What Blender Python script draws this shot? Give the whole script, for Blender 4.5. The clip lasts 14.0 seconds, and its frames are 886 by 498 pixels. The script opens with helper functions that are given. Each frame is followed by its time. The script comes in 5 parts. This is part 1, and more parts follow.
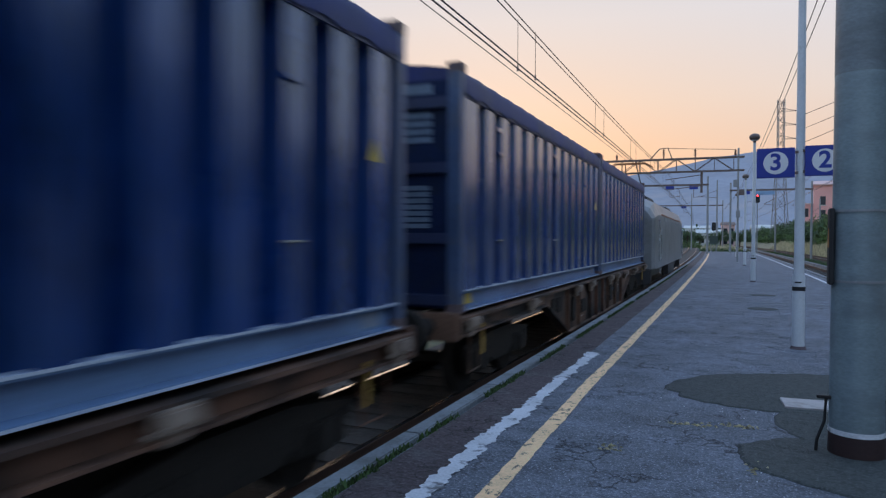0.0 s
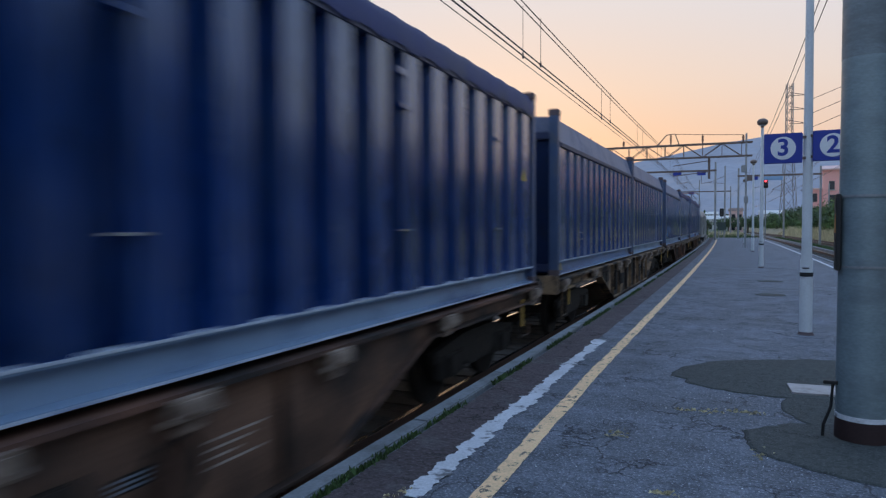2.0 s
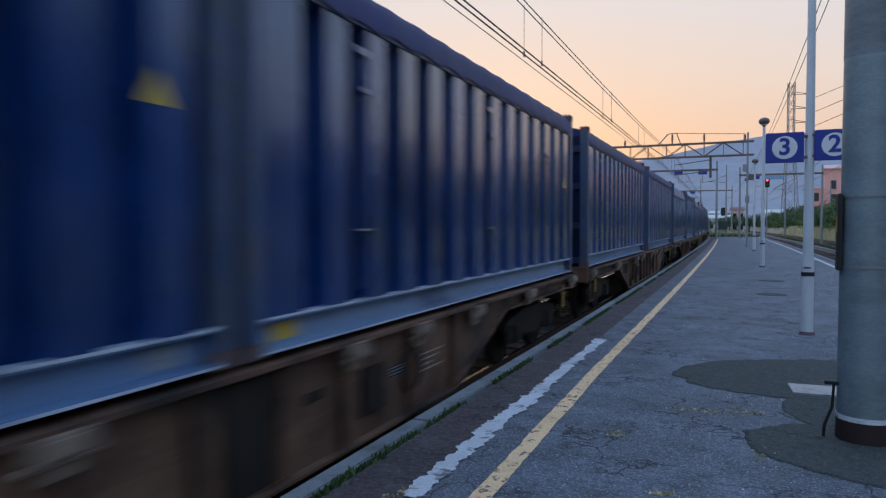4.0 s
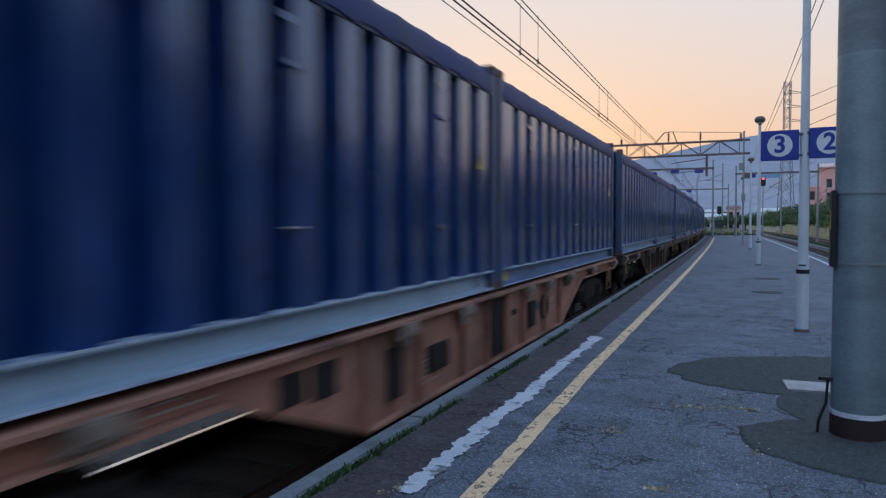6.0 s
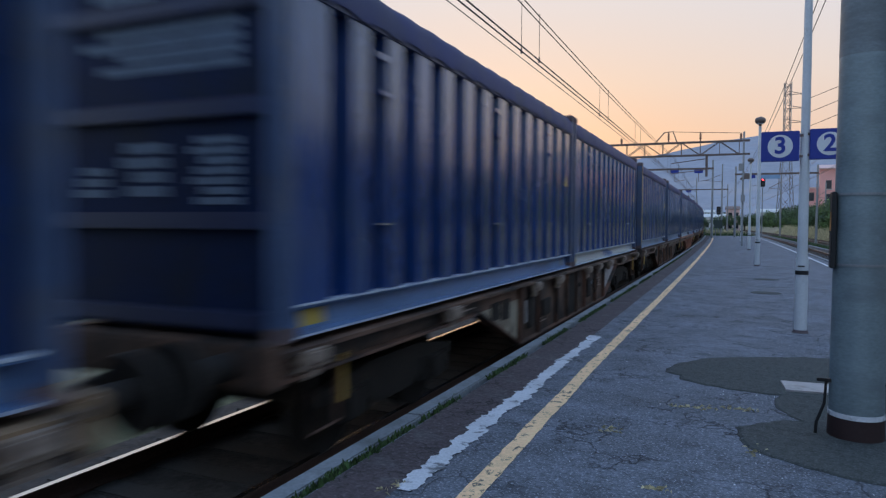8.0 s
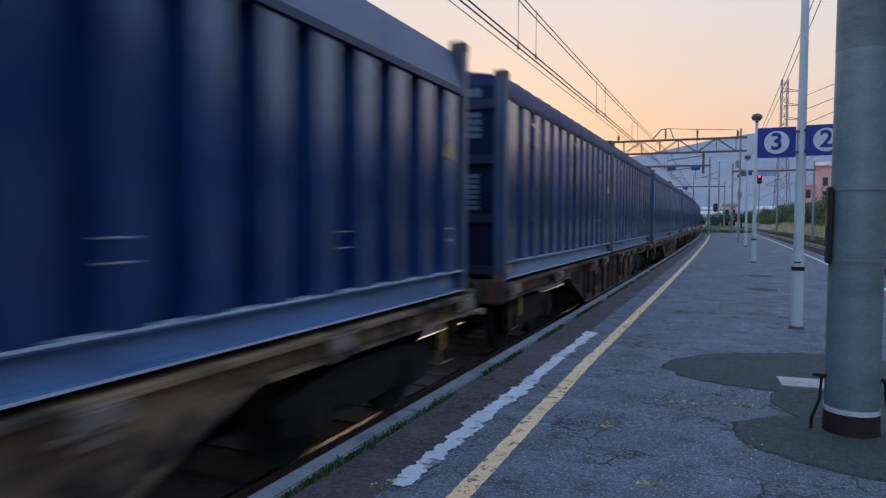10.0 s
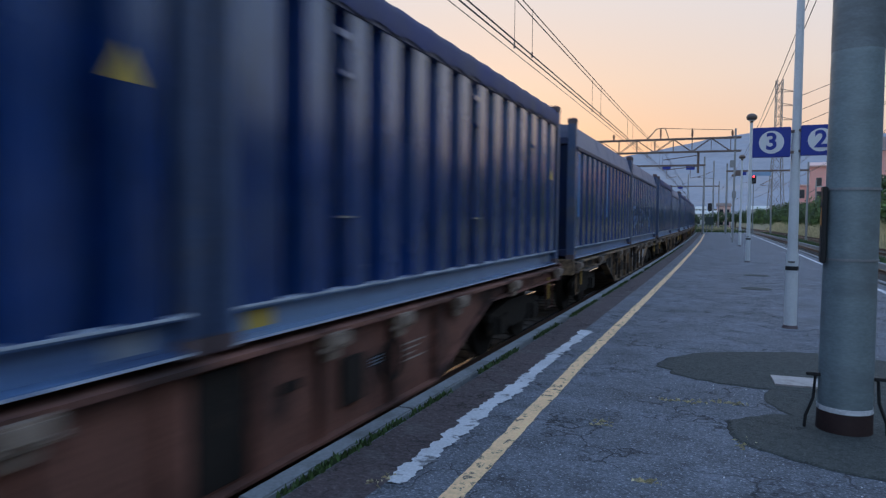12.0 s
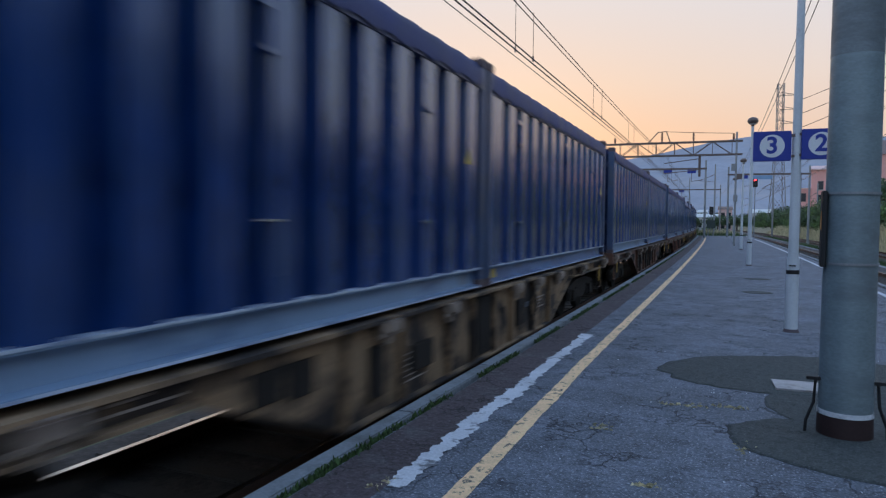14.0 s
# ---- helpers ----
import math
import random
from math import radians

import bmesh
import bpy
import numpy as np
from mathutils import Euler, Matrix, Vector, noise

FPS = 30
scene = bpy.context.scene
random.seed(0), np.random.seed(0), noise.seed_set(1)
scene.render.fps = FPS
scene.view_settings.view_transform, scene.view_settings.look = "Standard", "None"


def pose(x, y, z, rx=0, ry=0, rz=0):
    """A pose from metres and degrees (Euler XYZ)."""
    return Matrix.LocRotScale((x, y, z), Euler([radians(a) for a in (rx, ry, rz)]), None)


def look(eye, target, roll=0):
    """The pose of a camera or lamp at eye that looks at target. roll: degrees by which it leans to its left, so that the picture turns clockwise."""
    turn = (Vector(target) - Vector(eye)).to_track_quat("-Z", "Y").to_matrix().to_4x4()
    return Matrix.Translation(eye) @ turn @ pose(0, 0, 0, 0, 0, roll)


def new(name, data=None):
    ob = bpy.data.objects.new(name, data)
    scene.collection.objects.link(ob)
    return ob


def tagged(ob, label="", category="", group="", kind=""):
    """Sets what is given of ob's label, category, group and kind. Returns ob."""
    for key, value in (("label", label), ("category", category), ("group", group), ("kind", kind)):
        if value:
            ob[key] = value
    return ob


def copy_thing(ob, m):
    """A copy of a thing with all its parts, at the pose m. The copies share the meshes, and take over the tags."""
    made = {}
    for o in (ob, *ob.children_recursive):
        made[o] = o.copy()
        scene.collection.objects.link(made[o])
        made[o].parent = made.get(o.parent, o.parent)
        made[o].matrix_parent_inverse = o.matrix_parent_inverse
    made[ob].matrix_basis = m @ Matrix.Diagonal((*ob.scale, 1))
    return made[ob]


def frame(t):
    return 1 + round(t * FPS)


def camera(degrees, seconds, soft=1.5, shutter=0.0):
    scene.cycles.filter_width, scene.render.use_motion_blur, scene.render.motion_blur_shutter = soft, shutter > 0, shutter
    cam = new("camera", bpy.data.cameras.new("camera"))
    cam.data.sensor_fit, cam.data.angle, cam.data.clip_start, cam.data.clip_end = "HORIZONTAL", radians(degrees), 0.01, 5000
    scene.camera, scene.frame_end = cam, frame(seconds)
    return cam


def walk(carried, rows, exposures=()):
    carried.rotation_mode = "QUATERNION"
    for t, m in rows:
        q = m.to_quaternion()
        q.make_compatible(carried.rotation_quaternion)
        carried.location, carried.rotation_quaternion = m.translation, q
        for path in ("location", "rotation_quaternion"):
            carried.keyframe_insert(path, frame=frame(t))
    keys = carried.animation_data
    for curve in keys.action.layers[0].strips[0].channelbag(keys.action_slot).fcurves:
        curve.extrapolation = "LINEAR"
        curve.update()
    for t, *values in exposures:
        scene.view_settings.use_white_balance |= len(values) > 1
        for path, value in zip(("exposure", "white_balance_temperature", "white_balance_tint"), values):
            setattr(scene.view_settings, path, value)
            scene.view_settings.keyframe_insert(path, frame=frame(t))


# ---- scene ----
# camera and its path: held in the hand on the platform, drifting a little
cam = camera(66.3, 14.0, soft=1.3, shutter=0.32)
walk(cam, [
    (0.0, pose(-0.024, 0.004, 1.606, 89.069, -0.266, 23.724)),
    (0.5, pose(-0.022, 0.007, 1.600, 88.857, -0.169, 24.009)),
    (1.0, pose(-0.022, -0.005, 1.604, 88.618, 0.013, 24.132)),
    (1.5, pose(-0.015, 0.001, 1.607, 88.255, 0.134, 24.236)),
    (2.0, pose(-0.010, -0.011, 1.610, 88.102, 0.252, 24.293)),
    (2.5, pose(-0.008, -0.011, 1.616, 88.090, 0.170, 24.326)),
    (3.0, pose(-0.010, -0.008, 1.618, 88.062, 0.167, 24.416)),
    (5.5, pose(-0.000, 0.019, 1.602, 87.918, 0.184, 24.230)),
    (6.0, pose(0.004, 0.003, 1.600, 87.894, 0.208, 24.122)),
    (6.5, pose(0.000, -0.000, 1.600, 87.800, 0.000, 24.000)),
    (7.0, pose(-0.001, 0.002, 1.596, 87.711, -0.201, 23.981)),
    (7.5, pose(-0.002, -0.004, 1.599, 87.759, -0.248, 24.035)),
    (8.0, pose(-0.003, -0.001, 1.600, 87.722, -0.294, 24.060)),
    (10.5, pose(0.004, 0.023, 1.582, 87.419, -0.380, 23.704)),
    (11.0, pose(-0.002, 0.015, 1.581, 87.375, -0.480, 23.602)),
    (11.5, pose(0.004, 0.013, 1.587, 87.385, -0.384, 23.573)),
    (12.0, pose(-0.005, 0.013, 1.581, 87.341, -0.574, 23.409)),
    (12.5, pose(0.006, 0.012, 1.587, 87.436, -0.540, 23.374)),
    (13.0, pose(0.009, 0.015, 1.584, 87.478, -0.556, 23.418)),
    (13.5, pose(0.007, 0.008, 1.592, 87.451, -0.702, 23.456)),
    (14.0, pose(0.007, 0.009, 1.587, 87.614, -0.603, 23.529)),
])

# ---- light: dusk after sunset, the glow behind the hills ahead ----
SUN_AZ = radians(-22)
world = bpy.data.worlds.new("dusk")
scene.world = world
world.use_nodes = True
wn, wl = world.node_tree.nodes, world.node_tree.links
wn.clear()
w_out = wn.new("ShaderNodeOutputWorld")
w_bg = wn.new("ShaderNodeBackground")
w_sky = wn.new("ShaderNodeTexSky")
w_sky.sky_type, w_sky.sun_disc = "NISHITA", False
w_sky.sun_elevation, w_sky.sun_rotation = radians(1.5), SUN_AZ
w_sky.air_density, w_sky.dust_density, w_sky.ozone_density = 1.0, 1.5, 1.5
w_co = wn.new("ShaderNodeTexCoord")
w_sep = wn.new("ShaderNodeSeparateXYZ")
w_ramp = wn.new("ShaderNodeValToRGB")
STRENGTH = 1.4


def ramp(node, stops):
    """Sets a colour ramp; the colours are given at full strength."""
    node.color_ramp.elements[0].position, node.color_ramp.elements[-1].position = stops[0][0], stops[-1][0]
    for at, _ in stops[1:-1]:
        node.color_ramp.elements.new(at)
    for el, (_, colour) in zip(node.color_ramp.elements, stops):
        el.color = (*[c / STRENGTH for c in colour], 1)


ramp(w_ramp, [(0.0, (0.97, 0.54, 0.33)), (0.10, (0.96, 0.60, 0.40)), (0.19, (0.93, 0.71, 0.57)), (0.30, (0.87, 0.78, 0.75)), (0.42, (0.68, 0.72, 0.80)), (0.65, (0.54, 0.76, 1.12)), (1.0, (0.50, 0.80, 1.40))])
w_dim = wn.new("ShaderNodeValToRGB")
ramp(w_dim, [(0.0, (0.36, 0.41, 0.52)), (0.10, (0.58, 0.65, 0.78)), (0.20, (0.72, 0.83, 1.00)), (0.38, (0.60, 0.77, 1.05)), (0.65, (0.50, 0.75, 1.17)), (1.0, (0.50, 0.80, 1.40))])
w_dot = wn.new("ShaderNodeVectorMath")
w_dot.operation = "DOT_PRODUCT"
w_dot.inputs[1].default_value = (math.sin(SUN_AZ), math.cos(SUN_AZ), 0)
wl.new(w_co.outputs["Generated"], w_dot.inputs[0])
w_back = wn.new("ShaderNodeMix")
w_back.data_type = "RGBA"
w_away = wn.new("ShaderNodeMapRange")
w_away.inputs["From Min"].default_value, w_away.inputs["From Max"].default_value = 0.96, 0.55
w_mix = wn.new("ShaderNodeMix")
w_mix.data_type = "RGBA"
w_mix.inputs["Factor"].default_value = 0.88
w_scale = wn.new("ShaderNodeVectorMath")
w_scale.operation = "SCALE"
w_scale.inputs["Scale"].default_value = 0.18
wl.new(w_co.outputs["Generated"], w_sep.inputs[0])
wl.new(w_sep.outputs["Z"], w_ramp.inputs["Fac"])
wl.new(w_dot.outputs["Value"], w_away.inputs["Value"])
wl.new(w_away.outputs["Result"], w_back.inputs["Factor"])
wl.new(w_ramp.outputs["Color"], w_back.inputs["A"])
wl.new(w_sep.outputs["Z"], w_dim.inputs["Fac"])
wl.new(w_dim.outputs["Color"], w_back.inputs["B"])
wl.new(w_sky.outputs["Color"], w_scale.inputs[0])
wl.new(w_scale.outputs["Vector"], w_mix.inputs["A"])
wl.new(w_back.outputs["Result"], w_mix.inputs["B"])
wl.new(w_mix.outputs["Result"], w_bg.inputs["Color"])
w_bg.inputs["Strength"].default_value = STRENGTH
wl.new(w_bg.outputs["Background"], w_out.inputs["Surface"])

sun = new("sun", bpy.data.lights.new("sun", "SUN"))
sun.data.energy, sun.data.angle, sun.data.color = 0.08, radians(25), (1.0, 0.72, 0.5)
sun.matrix_world = look((0, 0, 0), (-math.sin(SUN_AZ), -math.cos(SUN_AZ), -0.12))
scene.view_settings.exposure = 0.0


# ---- materials ----
def material(name, colour, rough=0.6, metal=0.0, vary=0.25, scale=3.0, bump=0.15, fine=40.0, stain=None, stain_scale=1.2,
             stain_at=(0.5, 0.68), stretch=(1, 1, 1), island=0.0, coat=0.0, emit=0.0, spec=0.5, other=None, other_at=(0.6, 0.9)):
    """A surface with variation at two scales, stains of a second colour and a fine relief, in metres of its own space."""
    m = bpy.data.materials.new(name)
    m.use_nodes = True
    n, l = m.node_tree.nodes, m.node_tree.links
    p = n["Principled BSDF"]
    co = n.new("ShaderNodeTexCoord")
    mp = n.new("ShaderNodeMapping")
    mp.inputs["Scale"].default_value = stretch
    info = n.new("ShaderNodeObjectInfo")
    off = n.new("ShaderNodeVectorMath")
    off.operation = "MULTIPLY_ADD"
    off.inputs[1].default_value = (37, 53, 29)
    l.new(info.outputs["Random"], off.inputs[0])
    l.new(co.outputs["Object"], off.inputs[2])
    l.new(off.outputs[0], mp.inputs["Vector"])
    big = n.new("ShaderNodeTexNoise")
    big.inputs["Scale"].default_value, big.inputs["Detail"].default_value = scale, 6
    small = n.new("ShaderNodeTexNoise")
    small.inputs["Scale"].default_value, small.inputs["Detail"].default_value = fine, 4
    for node in (big, small):
        l.new(mp.outputs[0], node.inputs["Vector"])
    add = n.new("ShaderNodeMath")
    add.operation = "ADD"
    l.new(big.outputs["Fac"], add.inputs[0])
    l.new(small.outputs["Fac"], add.inputs[1])
    rng = n.new("ShaderNodeMapRange")
    rng.inputs["From Min"].default_value, rng.inputs["From Max"].default_value = 0.6, 1.4
    rng.inputs["To Min"].default_value, rng.inputs["To Max"].default_value = 1 - vary, 1 + vary
    l.new(add.outputs[0], rng.inputs["Value"])
    tint = n.new("ShaderNodeMix")
    tint.data_type, tint.blend_type = "RGBA", "MULTIPLY"
    tint.inputs["Factor"].default_value = 1.0
    tint.inputs["A"].default_value = (*colour, 1)
    l.new(rng.outputs["Result"], tint.inputs["B"])
    last = tint
    if other:
        pick = n.new("ShaderNodeMapRange")
        pick.inputs["From Min"].default_value, pick.inputs["From Max"].default_value = other_at
        l.new(info.outputs["Random"], pick.inputs["Value"])
        om = n.new("ShaderNodeMix")
        om.data_type = "RGBA"
        om.inputs["B"].default_value = (*other, 1)
        l.new(pick.outputs["Result"], om.inputs["Factor"])
        l.new(last.outputs["Result"], om.inputs["A"])
        last = om
    if stain:
        st = n.new("ShaderNodeTexNoise")
        st.inputs["Scale"].default_value, st.inputs["Detail"].default_value, st.inputs["Roughness"].default_value = stain_scale, 9, 0.65
        l.new(mp.outputs[0], st.inputs["Vector"])
        sr = n.new("ShaderNodeMapRange")
        sr.inputs["From Min"].default_value, sr.inputs["From Max"].default_value = stain_at
        l.new(st.outputs["Fac"], sr.inputs["Value"])
        mix = n.new("ShaderNodeMix")
        mix.data_type = "RGBA"
        mix.inputs["B"].default_value = (*stain, 1)
        l.new(sr.outputs["Result"], mix.inputs["Factor"])
        l.new(last.outputs["Result"], mix.inputs["A"])
        last = mix
    if island:
        geo = n.new("ShaderNodeNewGeometry")
        ir = n.new("ShaderNodeMapRange")
        ir.inputs["To Min"].default_value, ir.inputs["To Max"].default_value = 1 - island, 1 + island
        l.new(geo.outputs["Random Per Island"], ir.inputs["Value"])
        mul = n.new("ShaderNodeMix")
        mul.data_type, mul.blend_type = "RGBA", "MULTIPLY"
        mul.inputs["Factor"].default_value = 1.0
        l.new(last.outputs["Result"], mul.inputs["A"])
        l.new(ir.outputs["Result"], mul.inputs["B"])
        last = mul
    l.new(last.outputs["Result"], p.inputs["Base Color"])
    rr = n.new("ShaderNodeMapRange")
    rr.inputs["To Min"].default_value, rr.inputs["To Max"].default_value = max(0.03, rough - 0.12), min(1, rough + 0.12)
    l.new(big.outputs["Fac"], rr.inputs["Value"])
    l.new(rr.outputs["Result"], p.inputs["Roughness"])
    p.inputs["Metallic"].default_value = metal
    p.inputs["Coat Weight"].default_value = coat
    p.inputs["Specular IOR Level"].default_value = spec
    if bump:
        bp = n.new("ShaderNodeBump")
        bp.inputs["Strength"].default_value, bp.inputs["Distance"].default_value = bump, 0.01
        l.new(add.outputs[0], bp.inputs["Height"])
        l.new(bp.outputs[0], p.inputs["Normal"])
    if emit:
        p.inputs["Emission Color"].default_value, p.inputs["Emission Strength"].default_value = (*colour, 1), emit
    return m


M = {}
def mat(name, *a, **k):
    M[name] = material(name, *a, **k)

mat("asphalt", (0.142, 0.152, 0.178), 0.82, vary=0.6, scale=1.4, bump=0.8, fine=60, stain=(0.072, 0.078, 0.092), stain_scale=2.6, stain_at=(0.48, 0.68))
mat("asphalt_patch", (0.055, 0.060, 0.055), 0.9, vary=0.25, scale=2, bump=0.6, fine=70)
mat("asphalt_red", (0.085, 0.062, 0.064), 0.9, vary=0.35, scale=1.5, bump=0.6, fine=50, stain=(0.13, 0.12, 0.12), stain_scale=2.5, stain_at=(0.52, 0.7))
mat("crack_dark", (0.022, 0.022, 0.023), 0.95, vary=0.4, scale=6, bump=0.3)
mat("coping", (0.22, 0.235, 0.25), 0.8, vary=0.3, scale=2, bump=0.3, fine=30, stain=(0.10, 0.105, 0.10), stain_scale=1.6)
mat("yellow_paint", (0.95, 0.61, 0.33), 0.75, vary=0.22, scale=2, bump=0.3, fine=45, stain=(0.13, 0.11, 0.09), stain_scale=19, stain_at=(0.55, 0.62), stretch=(1, 0.7, 1))
mat("white_paint", (0.62, 0.62, 0.64), 0.75, vary=0.25, scale=3, bump=0.3, fine=45, stain=(0.15, 0.15, 0.155), stain_scale=7, stain_at=(0.55, 0.64))
mat("plate_metal", (0.42, 0.385, 0.37), 0.6, vary=0.2, scale=4, bump=0.1, stain=(0.2, 0.17, 0.15), stain_scale=5)
mat("concrete", (0.26, 0.26, 0.25), 0.9, vary=0.3, scale=1.2, bump=0.4, fine=25, stain=(0.12, 0.11, 0.1))
mat("ballast", (0.066, 0.055, 0.048), 0.95, vary=0.5, scale=9, bump=1.0, fine=25, stain=(0.028, 0.025, 0.023), stain_scale=3)
mat("rail_side", (0.09, 0.05, 0.035), 0.8, metal=0.4, vary=0.3, bump=0.2)
mat("rail_top", (0.62, 0.60, 0.58), 0.22, metal=1.0, vary=0.1, bump=0.02)
mat("sleeper", (0.065, 0.058, 0.052), 0.9, vary=0.3)
mat("ground_grass", (0.115, 0.12, 0.06), 0.95, vary=0.4, scale=0.3, bump=0.8, fine=4, stain=(0.24, 0.20, 0.13), stain_scale=0.12)
mat("weed", (0.055, 0.10, 0.03), 0.7, vary=0.3, island=0.45, bump=0)
mat("dry_grass", (0.58, 0.50, 0.30), 0.8, vary=0.3, island=0.4, bump=0)
mat("dry_ground", (0.30, 0.255, 0.16), 0.95, vary=0.4, scale=0.5, bump=0.8, fine=5, stain=(0.14, 0.14, 0.07), stain_scale=0.3)
mat("leaf", (0.072, 0.115, 0.045), 0.6, vary=0.3, scale=0.6, island=0.5, bump=0)
mat("leaf_bright", (0.12, 0.19, 0.055), 0.6, vary=0.3, scale=0.6, island=0.5, bump=0)
mat("bark", (0.10, 0.075, 0.055), 0.9, vary=0.3, bump=0.5)
mat("galvanised", (0.235, 0.295, 0.315), 0.5, metal=0.35, vary=0.22, scale=2.5, fine=30, bump=0.05, stain=(0.18, 0.21, 0.225), stain_scale=1.5, stretch=(1, 1, 2.4))
mat("galvanised_dull", (0.19, 0.22, 0.235), 0.55, metal=0.3, vary=0.25, scale=2.5, fine=30, bump=0.05, stain=(0.13, 0.145, 0.155), stain_scale=1.5, stretch=(1, 1, 2.4))
mat("white_post", (0.62, 0.64, 0.66), 0.55, vary=0.12, scale=2, bump=0.06, stain=(0.36, 0.35, 0.33), stain_scale=3, stain_at=(0.6, 0.8))
mat("maroon_paint", (0.035, 0.016, 0.015), 0.7, vary=0.3, bump=0.1)
mat("black_rubber", (0.012, 0.012, 0.013), 0.6, vary=0.2, bump=0)
mat("orange_plate", (0.45, 0.2, 0.05), 0.6, vary=0.2, bump=0)
mat("steel_dark", (0.17, 0.13, 0.12), 0.6, metal=0.4, vary=0.3, bump=0.1)
mat("steel_grey", (0.30, 0.31, 0.32), 0.5, metal=0.4, vary=0.2, bump=0.05)
mat("wire", (0.07, 0.055, 0.05), 0.5, metal=0.6, vary=0.1, bump=0)
mat("insulator", (0.16, 0.07, 0.05), 0.3, vary=0.1, bump=0)
mat("sign_blue", (0.010, 0.035, 0.30), 0.4, vary=0.08, bump=0.01)
mat("sign_pale", (0.22, 0.36, 0.55), 0.5, vary=0.15, bump=0.01)
mat("sign_white", (0.75, 0.76, 0.78), 0.45, vary=0.06, bump=0.01)
mat("lamp_head", (0.14, 0.10, 0.085), 0.5, vary=0.2, bump=0)
mat("lamp_white", (0.7, 0.7, 0.7), 0.4, vary=0.05, bump=0)
mat("pink_plaster", (0.86, 0.43, 0.38), 0.9, vary=0.1, scale=0.4, fine=8, bump=0.1)
mat("pink_pale", (0.75, 0.50, 0.46), 0.9, vary=0.12, scale=0.4, fine=8, bump=0.1)
mat("roof_tile", (0.20, 0.14, 0.12), 0.9, vary=0.3, bump=0.3)
mat("window_glass", (0.03, 0.035, 0.045), 0.15, vary=0.1, bump=0)
mat("shutter", (0.07, 0.08, 0.07), 0.7, vary=0.2, bump=0)
mat("white_wall", (0.6, 0.6, 0.58), 0.85, vary=0.15, bump=0.1)
mat("container_blue", (0.0045, 0.033, 0.152), 0.25, vary=0.6, scale=1.1, bump=0.1, fine=9, stain=(0.020, 0.048, 0.125), stain_scale=2.2, stain_at=(0.50, 0.74), stretch=(1, 1, 0.35), spec=0.75, coat=0.5)
M["container_blue"].node_tree.nodes["Principled BSDF"].inputs["Specular Tint"].default_value = (0.74, 0.90, 1.0, 1)
M["container_blue"].node_tree.nodes["Principled BSDF"].inputs["Coat Roughness"].default_value = 0.12
# end walls: darker than the sides, with the shade between containers in the colour
mat("door_shade_navy", (0.0035, 0.013, 0.052), 0.6, vary=0.4, scale=2, bump=0.06, stain=(0.010, 0.016, 0.036), stain_scale=2.2, spec=0.2)
mat("panel_beige", (0.36, 0.31, 0.23), 0.8, vary=0.3, scale=2, bump=0.2, stain=(0.12, 0.085, 0.06), stain_scale=2.0, stain_at=(0.5, 0.66))
mat("post_blue", (0.055, 0.09, 0.175), 0.42, vary=0.3, scale=2, bump=0.06, stain=(0.10, 0.105, 0.13), stain_scale=2.4)
mat("container_rail", (0.105, 0.20, 0.38), 0.34, vary=0.35, scale=1.5, bump=0.05, stain=(0.05, 0.095, 0.21), stain_scale=1.6, stretch=(1, 0.4, 1), other=(0.25, 0.35, 0.47), other_at=(0.5, 1.1))
mat("rail_white", (0.52, 0.53, 0.53), 0.4, vary=0.25, scale=1.5, bump=0.05, stain=(0.06, 0.13, 0.33), stain_scale=1.6, stain_at=(0.55, 0.62), stretch=(1, 0.35, 2.5))
mat("rail_pale", (0.33, 0.42, 0.50), 0.35, vary=0.25, scale=1.5, bump=0.05, stain=(0.16, 0.24, 0.36), stain_scale=1.4, stretch=(1, 0.4, 1))
# pale rail edges: the lit lip is put into the colour, with some wear
mat("rail_edge", (0.50, 0.56, 0.64), 0.4, vary=0.25, scale=2, bump=0.05, stain=(0.12, 0.17, 0.3), stain_scale=3)
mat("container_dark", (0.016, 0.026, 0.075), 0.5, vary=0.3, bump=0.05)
mat("tarp", (0.020, 0.029, 0.125), 0.62, vary=0.35, scale=2, bump=0.3, stain=(0.035, 0.04, 0.085), stain_scale=1.5, spec=0.35)
mat("roof_panel", (0.145, 0.165, 0.25), 0.55, vary=0.25, scale=1.2, bump=0.1, stain=(0.07, 0.09, 0.18), stain_scale=1.4)
mat("corner_rust", (0.12, 0.085, 0.09), 0.7, vary=0.3)
mat("yellow_label", (0.55, 0.38, 0.06), 0.5, vary=0.15, bump=0)
mat("text_white", (0.22, 0.26, 0.32), 0.5, vary=0.3, scale=8, bump=0)
mat("faded_text", (0.125, 0.17, 0.235), 0.65, vary=0.35, scale=8, bump=0)
mat("chrome_bar", (0.6, 0.62, 0.66), 0.25, metal=0.8, vary=0.1, bump=0)
mat("yellow_post", (0.5, 0.3, 0.07), 0.5, vary=0.25, bump=0.05)
mat("graffiti_yellow", (0.27, 0.33, 0.06), 0.5, vary=0.5, scale=6, bump=0, stain=(0.05, 0.09, 0.12), stain_scale=5, stain_at=(0.5, 0.7))
mat("graffiti_blue", (0.05, 0.22, 0.5), 0.5, vary=0.2, bump=0)
mat("graffiti_pale", (0.15, 0.25, 0.42), 0.4, vary=0.4, scale=5, bump=0, stain=(0.03, 0.07, 0.18), stain_scale=4, stain_at=(0.5, 0.72))
mat("wagon_rust", (0.165, 0.088, 0.055), 0.7, vary=0.6, scale=1.2, bump=0.25, stain=(0.02, 0.015, 0.013), stain_scale=0.9, stain_at=(0.42, 0.6), other=(0.16, 0.072, 0.045), other_at=(0.3, 0.9))
